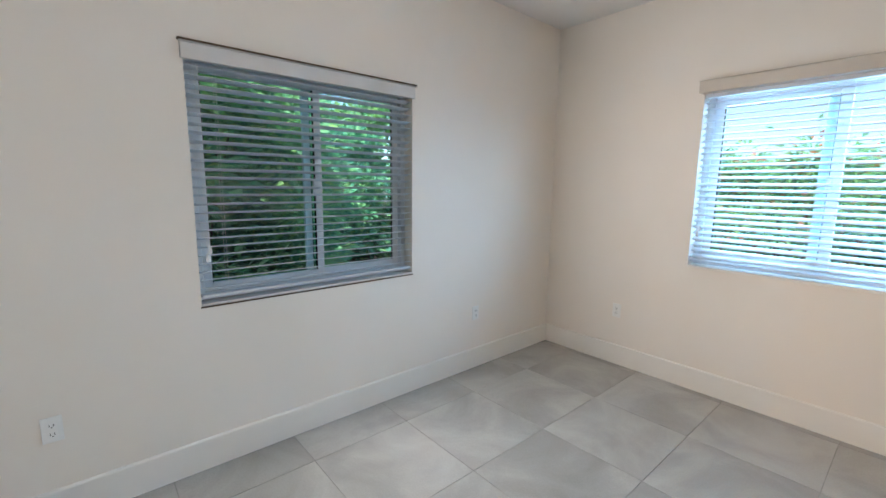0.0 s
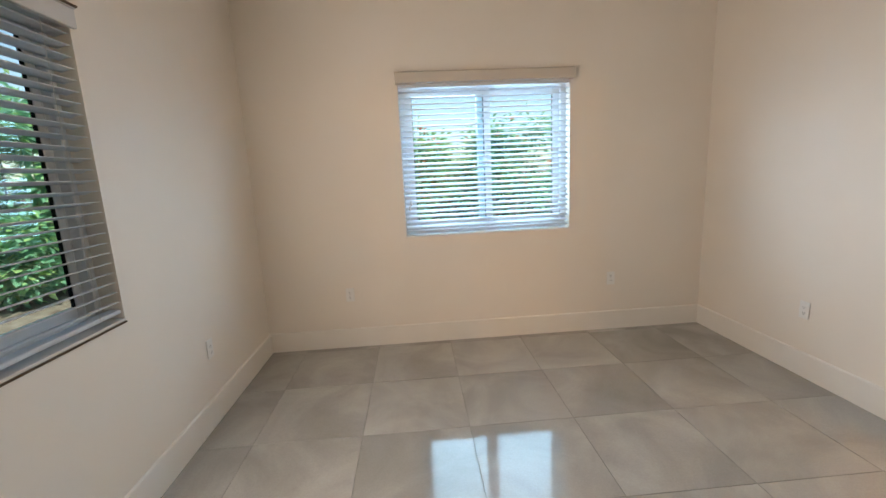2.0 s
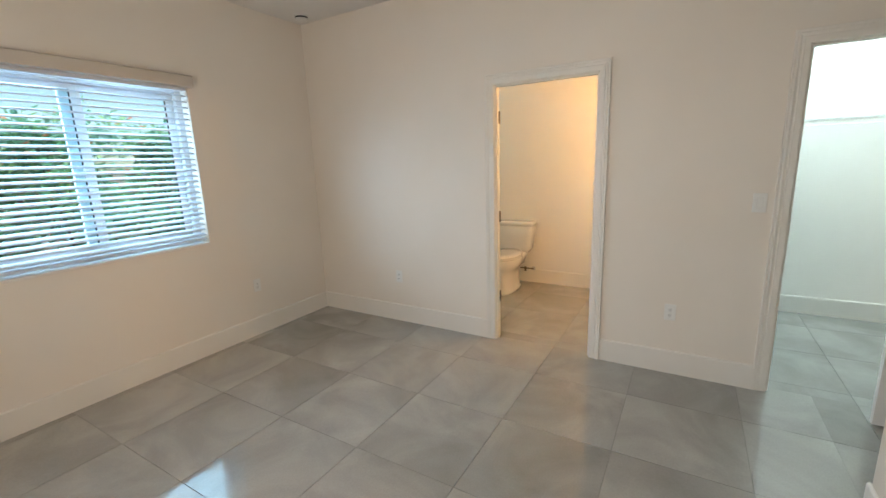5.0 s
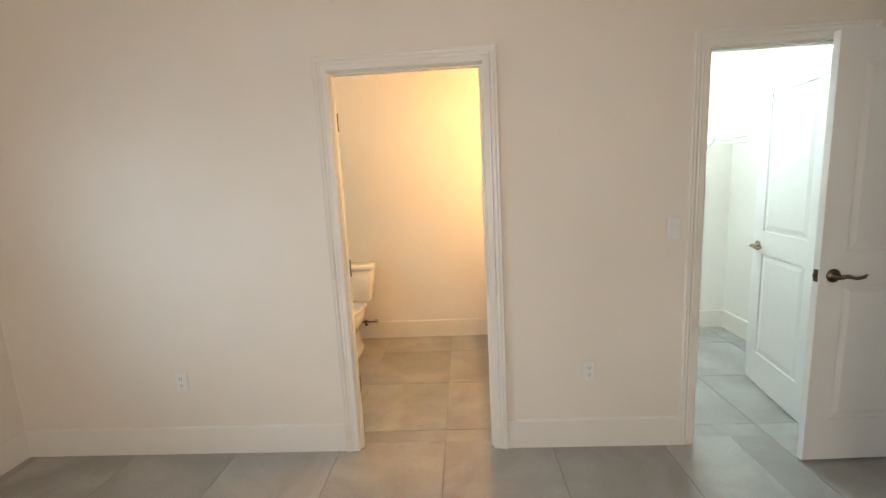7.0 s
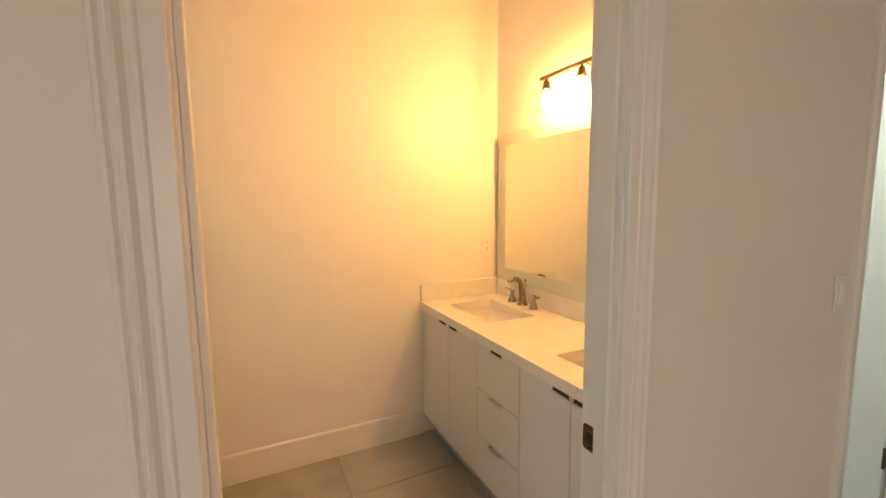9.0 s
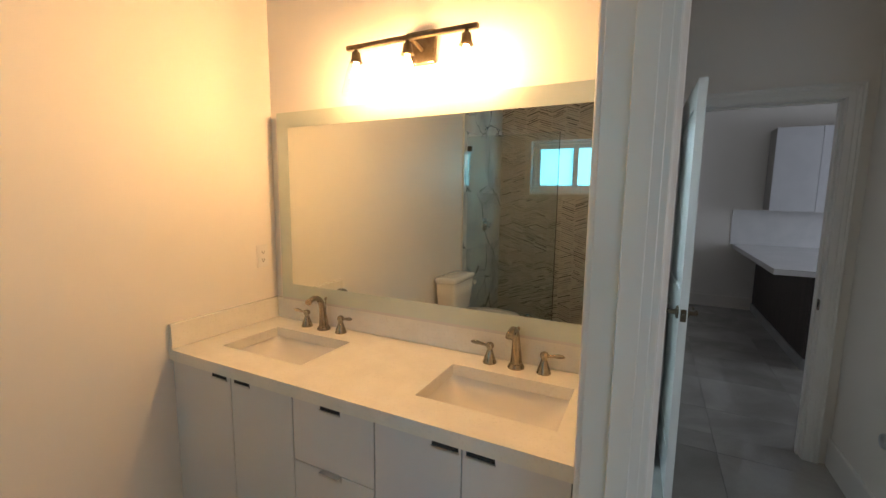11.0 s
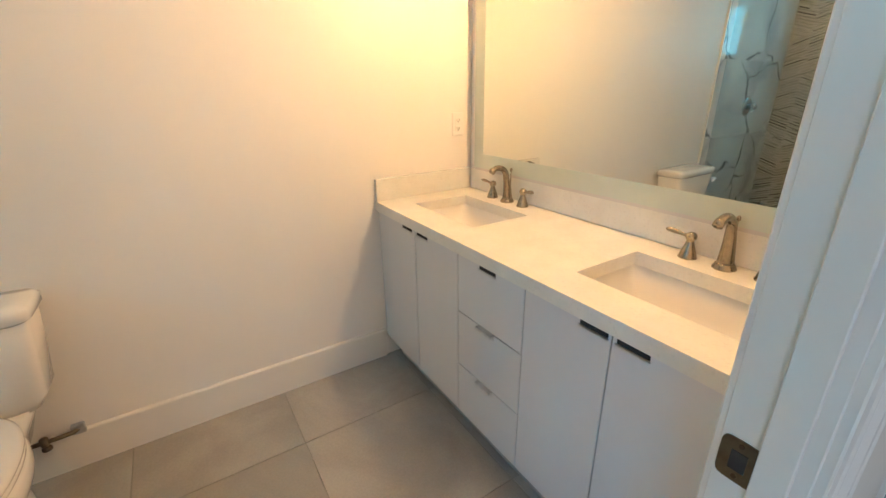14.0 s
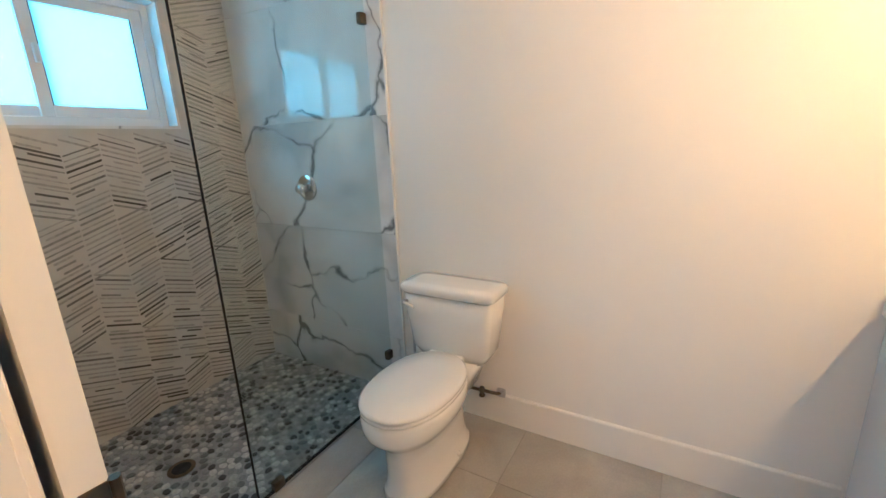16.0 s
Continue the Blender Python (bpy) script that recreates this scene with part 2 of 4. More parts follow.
def b_slat(t, b):
    b.inputs["Base Color"].default_value = (0.76, 0.77, 0.78, 1)
    b.inputs["Roughness"].default_value = 0.4
    tr = nd(t, "ShaderNodeBsdfTranslucent")
    tr.inputs["Color"].default_value = (0.68, 0.8, 0.92, 1)
    mx = nd(t, "ShaderNodeMixShader")
    mx.inputs[0].default_value = 0.30
    out = t.nodes["Material Output"]
    t.links.new(b.outputs[0], mx.inputs[1])
    t.links.new(tr.outputs[0], mx.inputs[2])
    t.links.new(mx.outputs[0], out.inputs[0])
    bump(t, b, noisy(t, 40, 2), 0.05)


M_SLAT = mat("blind_slat", b_slat)


def glassy(name, tint, gloss_max=1.0):
    """Thin clear pane: passes light straight on and mirrors by Fresnel."""
    def build(t, b):
        t.nodes.remove(b)
        tr = nd(t, "ShaderNodeBsdfTransparent")
        tr.inputs[0].default_value = (*tint, 1)
        gl = nd(t, "ShaderNodeBsdfGlossy")
        gl.inputs["Roughness"].default_value = 0.01
        lw = nd(t, "ShaderNodeLayerWeight", Blend=0.5)
        pw = nd(t, "ShaderNodeMath")
        pw.operation = "POWER"
        pw.inputs[1].default_value = 5.0
        t.links.new(lw.outputs["Facing"], pw.inputs[0])
        ma = nd(t, "ShaderNodeMath")
        ma.operation = "MULTIPLY_ADD"
        ma.inputs[1].default_value, ma.inputs[2].default_value = 0.92, 0.04
        t.links.new(pw.outputs[0], ma.inputs[0])
        mx = nd(t, "ShaderNodeMixShader")
        t.links.new(ma.outputs[0], mx.inputs[0])
        t.links.new(tr.outputs[0], mx.inputs[1])
        t.links.new(gl.outputs[0], mx.inputs[2])
        t.links.new(mx.outputs[0], t.nodes["Material Output"].inputs[0])
    m = bpy.data.materials.new(name)
    m.use_nodes = True
    build(m.node_tree, m.node_tree.nodes["Principled BSDF"])
    return m


M_GLASS = glassy("tinted_window_glass", (0.84, 0.975, 1.0))
M_SHGLASS = glassy("shower_glass", (0.90, 0.935, 0.925))
M_LAMPGLASS = glassy("clear_lamp_glass", (0.97, 0.95, 0.92))


def b_frost(t, b):
    b.inputs["Base Color"].default_value = (0.62, 0.86, 0.90, 1)
    b.inputs["Roughness"].default_value = 0.3
    tr = nd(t, "ShaderNodeBsdfTranslucent")
    tr.inputs["Color"].default_value = (0.60, 0.92, 0.98, 1)
    mx = nd(t, "ShaderNodeMixShader")
    mx.inputs[0].default_value = 0.85
    t.links.new(b.outputs[0], mx.inputs[1])
    t.links.new(tr.outputs[0], mx.inputs[2])
    t.links.new(mx.outputs[0], t.nodes["Material Output"].inputs[0])
    bump(t, b, noisy(t, 150, 2), 0.3)


M_FROST = mat("frosted_window_glass", b_frost)


def b_mirror(t, b):
    b.inputs["Base Color"].default_value = (0.80, 0.83, 0.79, 1)
    b.inputs["Metallic"].default_value, b.inputs["Roughness"].default_value = 1.0, 0.005


M_MIRROR = mat("mirror_silver", b_mirror)
M_FBAND = surface("frosted_mirror_band", (0.56, 0.62, 0.56), (0.60, 0.66, 0.60), 6, 0.38, 0.35, 0.05, 300)


def emitter(name, color, strength):
    def build(t, b):
        b.inputs["Emission Color"].default_value = (*color, 1)
        b.inputs["Emission Strength"].default_value = strength
        b.inputs["Base Color"].default_value = (0.8, 0.8, 0.8, 1)
    return mat(name, build)


M_BULB = emitter("warm_bulb", (1.0, 0.59, 0.25), 425)
M_CLOSETLIGHT = emitter("closet_light_diffuser", (0.52, 0.81, 1.0), 120)


def b_wood(t, b):
    v = coords(t)
    mp = nd(t, "ShaderNodeMapping")
    mp.inputs["Scale"].default_value = (6, 6, 0.6)
    t.links.new(v, mp.inputs[0])
    t.links.new(ramp(t, noisy(t, 3, 6, 0.6, mp.outputs[0], 0.6), [(0.3, (0.022, 0.015, 0.013)), (0.7, (0.06, 0.042, 0.035))]), b.inputs["Base Color"])
    b.inputs["Roughness"].default_value = 0.45


M_DWOOD = mat("dark_wood_panel", b_wood)


def leafy(name, c1, c2, c3):
    def build(t, b):
        r = t.nodes.new("ShaderNodeNewGeometry").outputs["Random Per Island"]
        c = ramp(t, r, [(0.0, c1), (0.55, c2), (1.0, c3)])
        t.links.new(c, b.inputs["Base Color"])
        b.inputs["Roughness"].default_value = 0.45
        tr = nd(t, "ShaderNodeBsdfTranslucent")
        t.links.new(c, tr.inputs["Color"])
        mx = nd(t, "ShaderNodeMixShader")
        mx.inputs[0].default_value = 0.5
        t.links.new(b.outputs[0], mx.inputs[1])
        t.links.new(tr.outputs[0], mx.inputs[2])
        t.links.new(mx.outputs[0], t.nodes["Material Output"].inputs[0])
    return mat(name, build)


M_LEAF = leafy("hedge_leaf", (0.11, 0.32, 0.22), (0.21, 0.53, 0.35), (0.42, 0.66, 0.26))
M_LEAF2 = leafy("flower_bush_leaf", (0.15, 0.36, 0.20), (0.28, 0.56, 0.28), (0.46, 0.64, 0.22))
M_FLOWER = leafy("orange_flower", (0.70, 0.16, 0.08), (0.80, 0.30, 0.10), (0.75, 0.22, 0.25))
M_GROUND = surface("mulch_ground", (0.10, 0.07, 0.055), (0.24, 0.20, 0.17), 9, 0.95, bump_s=0.9, fine=40)

# ---- building helpers ----


def box(bm, x0, x1, y0, y1, z0, z1, bevel=0.0, segs=1):
    vs = [bm.verts.new((x, y, z)) for x in (x0, x1) for y in (y0, y1) for z in (z0, z1)]
    fs = []
    for q in ((0, 1, 3, 2), (4, 6, 7, 5), (0, 4, 5, 1), (2, 3, 7, 6), (0, 2, 6, 4), (1, 5, 7, 3)):
        fs.append(bm.faces.new([vs[i] for i in q]))
    if bevel:
        es = list({e for f in fs for e in f.edges})
        bmesh.ops.bevel(bm, geom=es, offset=bevel, segments=segs, profile=0.5, affect="EDGES")
    return bm


def boxes(*dims, bevel=0.0, segs=1):
    bm = bmesh.new()
    for d in dims:
        box(bm, *d, bevel=bevel, segs=segs)
    return bm


def mesh_from(name, bm, material, smooth=False):
    bmesh.ops.recalc_face_normals(bm, faces=bm.faces)
    me = bpy.data.meshes.new(name)
    bm.to_mesh(me)
    bm.free()
    me.materials.append(material)
    if smooth:
        for p in me.polygons:
            p.use_smooth = True
    return me


def part(name, bm, material, parent, label="", smooth=False, m=None):
    ob = new(name, mesh_from(name, bm, material, smooth))
    ob.parent = parent
    if m is not None:
        ob.matrix_basis = m
    if label:
        ob["label"] = label
    return ob


def solid(name, bm, material, label, category, kind="", group="", smooth=False, m=None):
    ob = new(name, mesh_from(name, bm, material, smooth))
    if m is not None:
        ob.matrix_basis = m
    return tagged(ob, label, category, group, kind)


def thing(name, m, label, category, group="", kind=""):
    ob = new(name)
    ob.empty_display_size = 0.1
    ob.matrix_basis = m
    return tagged(ob, label, category, group, kind)


def lathe(bm, prof, segs=20, at=(0, 0, 0), axis="z"):
    rings = []
    for r, h in prof:
        ring = []
        for i in range(segs):
            a = 2 * math.pi * i / segs
            p = (r * math.cos(a), r * math.sin(a), h)
            if axis == "x":
                p = (p[2], p[0], p[1])
            elif axis == "y":
                p = (p[0], p[2], p[1])
            ring.append(bm.verts.new((p[0] + at[0], p[1] + at[1], p[2] + at[2])))
        rings.append(ring)
    for a, b in zip(rings, rings[1:]):
        for i in range(segs):
            bm.faces.new((a[i], a[(i + 1) % segs], b[(i + 1) % segs], b[i]))
    bm.faces.new(rings[0])
    bm.faces.new(rings[-1])
    return bm


def tube(bm, pts, radii, segs=12, cap=True):
    pts = [Vector(p) for p in pts]
    if not isinstance(radii, (list, tuple)):
        radii = [radii] * len(pts)
    rings, side = [], None
    for i, p in enumerate(pts):
        d = (pts[min(i + 1, len(pts) - 1)] - pts[max(i - 1, 0)]).normalized()
        if side is None:
            side = d.cross(Vector((0, 0, 1)) if abs(d.z) < 0.9 else Vector((1, 0, 0))).normalized()
        side = (side - d * side.dot(d)).normalized()
        up = d.cross(side)
        rings.append([bm.verts.new(p + radii[i] * (math.cos(2 * math.pi * k / segs) * side + math.sin(2 * math.pi * k / segs) * up)) for k in range(segs)])
    for a, b in zip(rings, rings[1:]):
        for k in range(segs):
            bm.faces.new((a[k], a[(k + 1) % segs], b[(k + 1) % segs], b[k]))
    if cap:
        bm.faces.new(rings[0])
        bm.faces.new(rings[-1])
    return bm


def loft(bm, sections, segs=32):
    """Closed sections (cx, cy, rx, ry, z, power) joined from bottom to top."""
    rings = []
    for cx, cy, rx, ry, z, n in sections:
        ring = []
        for i in range(segs):
            a = 2 * math.pi * i / segs
            c, s = math.cos(a), math.sin(a)
            ring.append(bm.verts.new((cx + rx * math.copysign(abs(c) ** (2 / n), c), cy + ry * math.copysign(abs(s) ** (2 / n), s), z)))
        rings.append(ring)
    for a, b in zip(rings, rings[1:]):
        for i in range(segs):
            bm.faces.new((a[i], a[(i + 1) % segs], b[(i + 1) % segs], b[i]))
    bm.faces.new(rings[0])
    bm.faces.new(rings[-1])
    return bm


# ---- plan ----
VF, VT, VZ0 = -3.056, 0.827, 0.125   # vanity front, cabinet top, cabinet foot
CT = 0.873
H = 2.835           # ceiling
XA = -3.76          # west wall's face
XE = 1.770          # bath east wall's face
YS = -3.620         # bath south wall's face
BX = 0.090          # bath face of the shared wall
SB = -4.075         # bedroom south wall's face
NX, NY = -0.99, -5.075   # entry nook
BD = (-2.768, -2.008)    # bath doorway
CD = (-4.545, -3.86)    # closet doorway
ED = (-0.865, -0.105)     # entry doorway
DH = 2.058
WA = (-2.912, -1.615, 0.872, 2.085)
WB = (-2.565, -1.19, 0.922, 2.14)
WS = (0.365, 1.390, 1.55, 2.19)
KY, KX = -9.0, -4.5


def wall_x(name, x0, x1, y0, y1, holes, material, label, z1=H):
    """A wall along y between x0 and x1, with holes (ya, yb, za, zb)."""
    bm = bmesh.new()
    y = y0
    for ya, yb, za, zb in sorted(holes):
        box(bm, x0, x1, y, ya, 0, z1)
        if za > 0:
            box(bm, x0, x1, ya, yb, 0, za)
        box(bm, x0, x1, ya, yb, zb, z1)
        y = yb
    box(bm, x0, x1, y, y1, 0, z1)
    bmesh.ops.remove_doubles(bm, verts=bm.verts, dist=1e-5)
    return solid(name, bm, material, label, "wall", "structure")


def wall_y(name, y0, y1, x0, x1, holes, material, label, z1=H):
    bm = bmesh.new()
    x = x0
    for xa, xb, za, zb in sorted(holes):
        box(bm, x, xa, y0, y1, 0, z1)
        if za > 0:
            box(bm, xa, xb, y0, y1, 0, za)
        box(bm, xa, xb, y0, y1, zb, z1)
        x = xb
    box(bm, x, x1, y0, y1, 0, z1)
    bmesh.ops.remove_doubles(bm, verts=bm.verts, dist=1e-5)
    return solid(name, bm, material, label, "wall", "structure")


wall_x("wall_west", XA - 0.2, XA, SB - 0.12, 0.2, [WA], M_WALL, "cream painted bedroom wall with a window")
wall_y("wall_north", 0, 0.2, XA, XE + 0.12, [WB, WS], M_WALL, "cream painted wall with bedroom and shower windows")
wall_x("wall_east", 0, BX, NY, 0, [(BD[0] - 0.02, BD[1] + 0.02, 0, DH + 0.02), (CD[0] - 0.02, CD[1] + 0.02, 0, DH + 0.02)], M_WALL,
       "cream painted wall with bathroom and closet doorways")
wall_y("wall_south", SB - 0.12, SB, XA, NX, [], M_WALL, "plain cream painted bedroom wall")
wall_x("wall_nook", NX - 0.12, NX, NY, SB - 0.12, [], M_WALL, "short cream wall beside the entry door")
wall_y("wall_entry", NY - 0.12, NY, NX - 0.12, BX, [(ED[0] - 0.02, ED[1] + 0.02, 0, DH + 0.02)], M_WALL, "wall with the bedroom entry doorway")
wall_x("wall_bath_east", XE, XE + 0.12, NY - 0.12, 0, [], M_BWALL, "white painted bathroom and closet wall")
wall_y("wall_bath_south", YS - 0.12, YS, BX, XE, [], M_BWALL, "white painted wall behind the vanity")
wall_y("wall_closet_south", NY - 0.12, NY, BX, XE, [], M_BWALL, "white closet end wall")
wall_y("wall_kitchen_south", KY - 0.12, KY, KX, 1.2, [], M_BWALL, "pale painted kitchen wall")
wall_x("wall_kitchen_west", KX - 0.2, KX, KY - 0.12, NY, [(-8.0, -6.4, 0.9, 2.1)], M_BWALL, "kitchen wall with a window opening")
wall_x("wall_kitchen_east", 1.2, 1.32, KY - 0.12, NY - 0.12, [], M_BWALL, "plain kitchen wall")
wall_y("wall_kitchen_north", NY - 0.12, NY, KX, NX - 0.12, [], M_BWALL, "plain kitchen wall")
solid("ceiling", boxes((KX - 0.2, XE + 0.12, KY - 0.12, 0.2, H, H + 0.15)), M_CEIL, "flat white painted ceiling", "ceiling", "structure")
solid("roof", boxes((XA - 0.70, XE + 0.8, NY, 0.8, H + 0.2, H + 0.45), (KX - 0.75, XE + 0.8, KY - 0.8, NY - 0.001, H + 0.2, H + 0.45)), M_ROOF, "roof slab with overhanging eaves", "roof", "structure")
floor = solid("floor", boxes((KX - 0.2, XE + 0.12, KY - 0.12, 0.2, -0.15, -0.003)), M_GROUT, "large polished grey tiles with thin grout joints", "floor", "structure")
solid("ground", boxes((-400, 400, -400, 400, -0.4, -0.16)), M_GROUND, "brown mulch and leaf litter around the house", "ground", "structure")


def skirting(name, runs):
    """Runs (x0, y0, x1, y1, nx, ny): a moulded board along the wall foot, standing out along n."""
    bm = bmesh.new()
    prof = ((0, 0), (0.013, 0), (0.013, 0.156), (0.0115, 0.161), (0.007, 0.165), (0, 0.166))
    for x0, y0, x1, y1, nx, ny in runs:
        ends = [[bm.verts.new((x + nx * u, y + ny * u, z)) for u, z in prof] for x, y in ((x0, y0), (x1, y1))]
        k = len(prof)
        for i in range(k):
            bm.faces.new((ends[0][i], ends[0][(i + 1) % k], ends[1][(i + 1) % k], ends[1][i]))
        bm.faces.new(ends[0])
        bm.faces.new(ends[1])
    return solid(name, bm, M_TRIM, "tall white painted baseboard", "baseboard", "structure")


CW = 0.074
skirting("baseboard_west", [(XA, SB, XA, 0, 1, 0)])
skirting("baseboard_north", [(XA, 0, 0, 0, 0, -1)])
skirting("baseboard_east", [(0, 0, 0, BD[1] + CW, -1, 0), (0, BD[0] - CW, 0, CD[1] + CW, -1, 0), (0, CD[0] - CW, 0, NY, -1, 0)])
skirting("baseboard_south", [(XA, SB, NX + 0.013, SB, 0, 1), (NX, SB, NX, NY, 1, 0)])
skirting("baseboard_bath", [(XE, -1.168, XE, VF + 0.01, -1, 0), (BX, -1.168, BX, BD[1] + CW, 1, 0)])
skirting("baseboard_closet", [(XE, YS - 0.12, XE, NY, -1, 0), (BX, YS - 0.12, XE, YS - 0.12, 0, -1), (BX, NY, XE, NY, 0, 1)])
skirting("baseboard_kitchen", [(KX, KY, 1.2, KY, 0, 1)])

PROF = ((0, 0), (0, 0.008), (0.002, 0.010), (0.026, 0.011), (0.030, 0.013), (0.033, 0.013), (0.036, 0.011), (0.042, 0.012),
        (0.049, 0.017), (0.054, 0.018), (0.057, 0.015), (0.061, 0.016), (0.066, 0.019), (0.071, 0.019), (0.073, 0.016), (0.073, 0))


def casing(name, s0, s1, top, place, label, deep=1.0):
    """Moulded casing round a doorway from s0 to s1; place(s, z, v) gives the world point, v standing out of the wall."""
    bm = bmesh.new()
    prof = [(u, v * deep) for u, v in PROF]
    st = [[bm.verts.new(place(s0 - 0.005 - u, 0, v)) for u, v in prof],
          [bm.verts.new(place(s0 - 0.005 - u, top + 0.005 + u, v)) for u, v in prof],
          [bm.verts.new(place(s1 + 0.005 + u, top + 0.005 + u, v)) for u, v in prof],
          [bm.verts.new(place(s1 + 0.005 + u, 0, v)) for u, v in prof]]
    k = len(PROF)
    for a, b in zip(st, st[1:]):
        for i in range(k - 1):
            bm.faces.new((a[i], a[i + 1], b[i + 1], b[i]))
    return solid(name, bm, M_TRIM, label, "door casing", "structure")


def jamb(name, s0, s1, d0, d1, top, place, stop):
    """Lining boards of a doorway through a wall from depth d0 to d1, with a stop strip at depth stop."""
    jb = thing(name, pose(0, 0, 0), "white painted door jamb with a stop strip", "door jamb", kind="structure")
    for nm, a, b, z0, z1, da, db in (("side_board", s0 - 0.02, s0, 0, top, d0, d1), ("side_board", s1, s1 + 0.02, 0, top, d0, d1), ("head_board", s0 - 0.02, s1 + 0.02, top, top + 0.02, d0, d1),
                                     ("stop_strip", s0, s0 + 0.011, 0, top - 0.011, stop, stop + 0.034), ("stop_strip", s1 - 0.011, s1, 0, top - 0.011, stop, stop + 0.034), ("stop_strip", s0, s1, top - 0.011, top, stop, stop + 0.034)):
        p, q = place(a, z0, da), place(b, z1, db)
        part(nm, boxes((*sorted((p[0], q[0])), *sorted((p[1], q[1])), z0, z1), bevel=0.0012), M_TRIM, jb)
    return jb


casing("door_casing_bath", *BD, DH, lambda s, z, v: (-v, s, z), "moulded white casing round the bathroom doorway", 1.25)
casing("door_casing_bath_inside", *BD, DH, lambda s, z, v: (BX + v, s, z), "moulded white casing inside the bathroom")
casing("door_casing_closet", *CD, DH, lambda s, z, v: (-v, s, z), "moulded white casing round the closet doorway", 0.75)
casing("door_casing_entry", *ED, DH, lambda s, z, v: (s, NY + v, z), "moulded white casing round the entry doorway")
jamb("door_jamb_bath", *BD, -0.001, BX + 0.001, DH, lambda s, z, d: (d, s, z), 0.014)
jamb("door_jamb_closet", *CD, -0.001, BX + 0.001, DH, lambda s, z, d: (d, s, z), 0.014)
jamb("door_jamb_entry", *ED, NY - 0.121, NY + 0.001, DH, lambda s, z, d: (s, d, z), NY - 0.075)


def lever(parent, x, z, side, material, flip=1):
    """Round rose and wave lever on one face of a door; side is +1 or -1 along the local y."""
    y = side * 0.0175
    rose = part("rose", lathe(bmesh.new(), [(0.033, 0), (0.033, 0.004), (0.028, 0.010), (0.013, 0.013), (0.011, 0.045), (0.0, 0.046)], 20), material, parent, smooth=True,
                m=Matrix.Translation((x, y, z)) @ Matrix.Rotation(-side * math.pi / 2, 4, "X"))
    pts = [(x, y + side * 0.042, z), (x + flip * 0.03, y + side * 0.046, z + 0.004), (x + flip * 0.065, y + side * 0.046, z - 0.006), (x + flip * 0.10, y + side * 0.044, z - 0.004), (x + flip * 0.118, y + side * 0.040, z + 0.006)]
    part("lever", tube(bmesh.new(), pts, [0.010, 0.009, 0.0085, 0.008, 0.006], 10), material, parent, smooth=True)
    return rose


def panel_door(name, m, width, label, hinge_side, metal, lever_metal):
    """A two-panel door; local x runs from the hinge edge, z up, thickness along y."""
    d = thing(name, m, label, "door", kind="structure")
    t, st, z0, z1 = 0.0175, 0.115, 0.012, DH - 0.004
    mid = 0.92
    bm = boxes((0, st, -t, t, z0, z1), (width - st, width, -t, t, z0, z1), (st, width - st, -t, t, z0, z0 + 0.22), (st, width - st, -t, t, mid, mid + 0.15),
               (st, width - st, -t, t, z1 - 0.12, z1), (st, width - st, -0.009, 0.009, z0 + 0.22, z1 - 0.12))
    part("leaf", bm, M_DOOR, d)
    for a, b in ((z0 + 0.22, mid), (mid + 0.15, z1 - 0.12)):
        bm = bmesh.new()
        for s in (-1, 1):
            x0, x1, g, w = st, width - st, 0.012, 0.03
            outer = [(x0 + g, a + g), (x1 - g, a + g), (x1 - g, b - g), (x0 + g, b - g)]
            inner = [(x0 + g + w, a + g + w), (x1 - g - w, a + g + w), (x1 - g - w, b - g - w), (x0 + g + w, b - g - w)]
            vo = [bm.verts.new((x, s * 0.009, z)) for x, z in outer]
            vi = [bm.verts.new((x, s * 0.0155, z)) for x, z in inner]
            for i in range(4):
                bm.faces.new((vo[i], vo[(i + 1) % 4], vi[(i + 1) % 4], vi[i]))
            bm.faces.new(vi)
        part("panel", bm, M_DOOR, d)
    lever(d, width - 0.065, 0.965, 1, lever_metal, -1)
    lever(d, width - 0.065, 0.965, -1, lever_metal, -1)
    part("latch_plate", boxes((width - 0.0005, width + 0.0012, -0.0125, 0.0125, 0.935, 0.995), (width, width + 0.011, -0.006, 0.006, 0.957, 0.973), bevel=0.0004), metal, d, "small metal latch plate with bolt")
    for z in (0.36, 1.045, 1.83):
        a, b = sorted((hinge_side * t, -hinge_side * 0.009))
        bm = boxes((-0.0015, 0.0005, a, b, z - 0.045, z + 0.045), bevel=0.0004)
        lathe(bm, [(0.006, z - 0.047), (0.006, z + 0.047)], 10, (-0.003, hinge_side * (t + 0.004), 0))
        hg = part("hinge", bm, metal, d, "dark bronze butt hinge")
        part("screw", boxes(*[(-0.0022, -0.0014, hinge_side * 0.004 - 0.0025, hinge_side * 0.004 + 0.0025, z + k - 0.0025, z + k + 0.0025) for k in (-0.03, 0, 0.03)], bevel=0.0003), M_BRONZE, hg)
    return d


# bathroom door swung right back along its wall; closet door into the closet; entry door against the closet doorway
panel_door("door_1", pose(BX + 0.045, BD[1] + 0.038, 0, 0, 0, 86), 0.755, "white two-panel bathroom door standing open", -1, M_BRONZE, M_NICKEL)
panel_door("door_2", pose(BX + 0.005, CD[0] + 0.002, 0, 0, 0, -9), 0.68, "white two-panel closet door standing open", 1, M_BRONZE, M_NICKEL)
panel_door("door_3", pose(ED[1] - 0.018, NY + 0.004, 0, 0, 0, 92.2), 0.765, "white two-panel bedroom entry door standing open", 1, M_BRONZE, M_BRONZE)


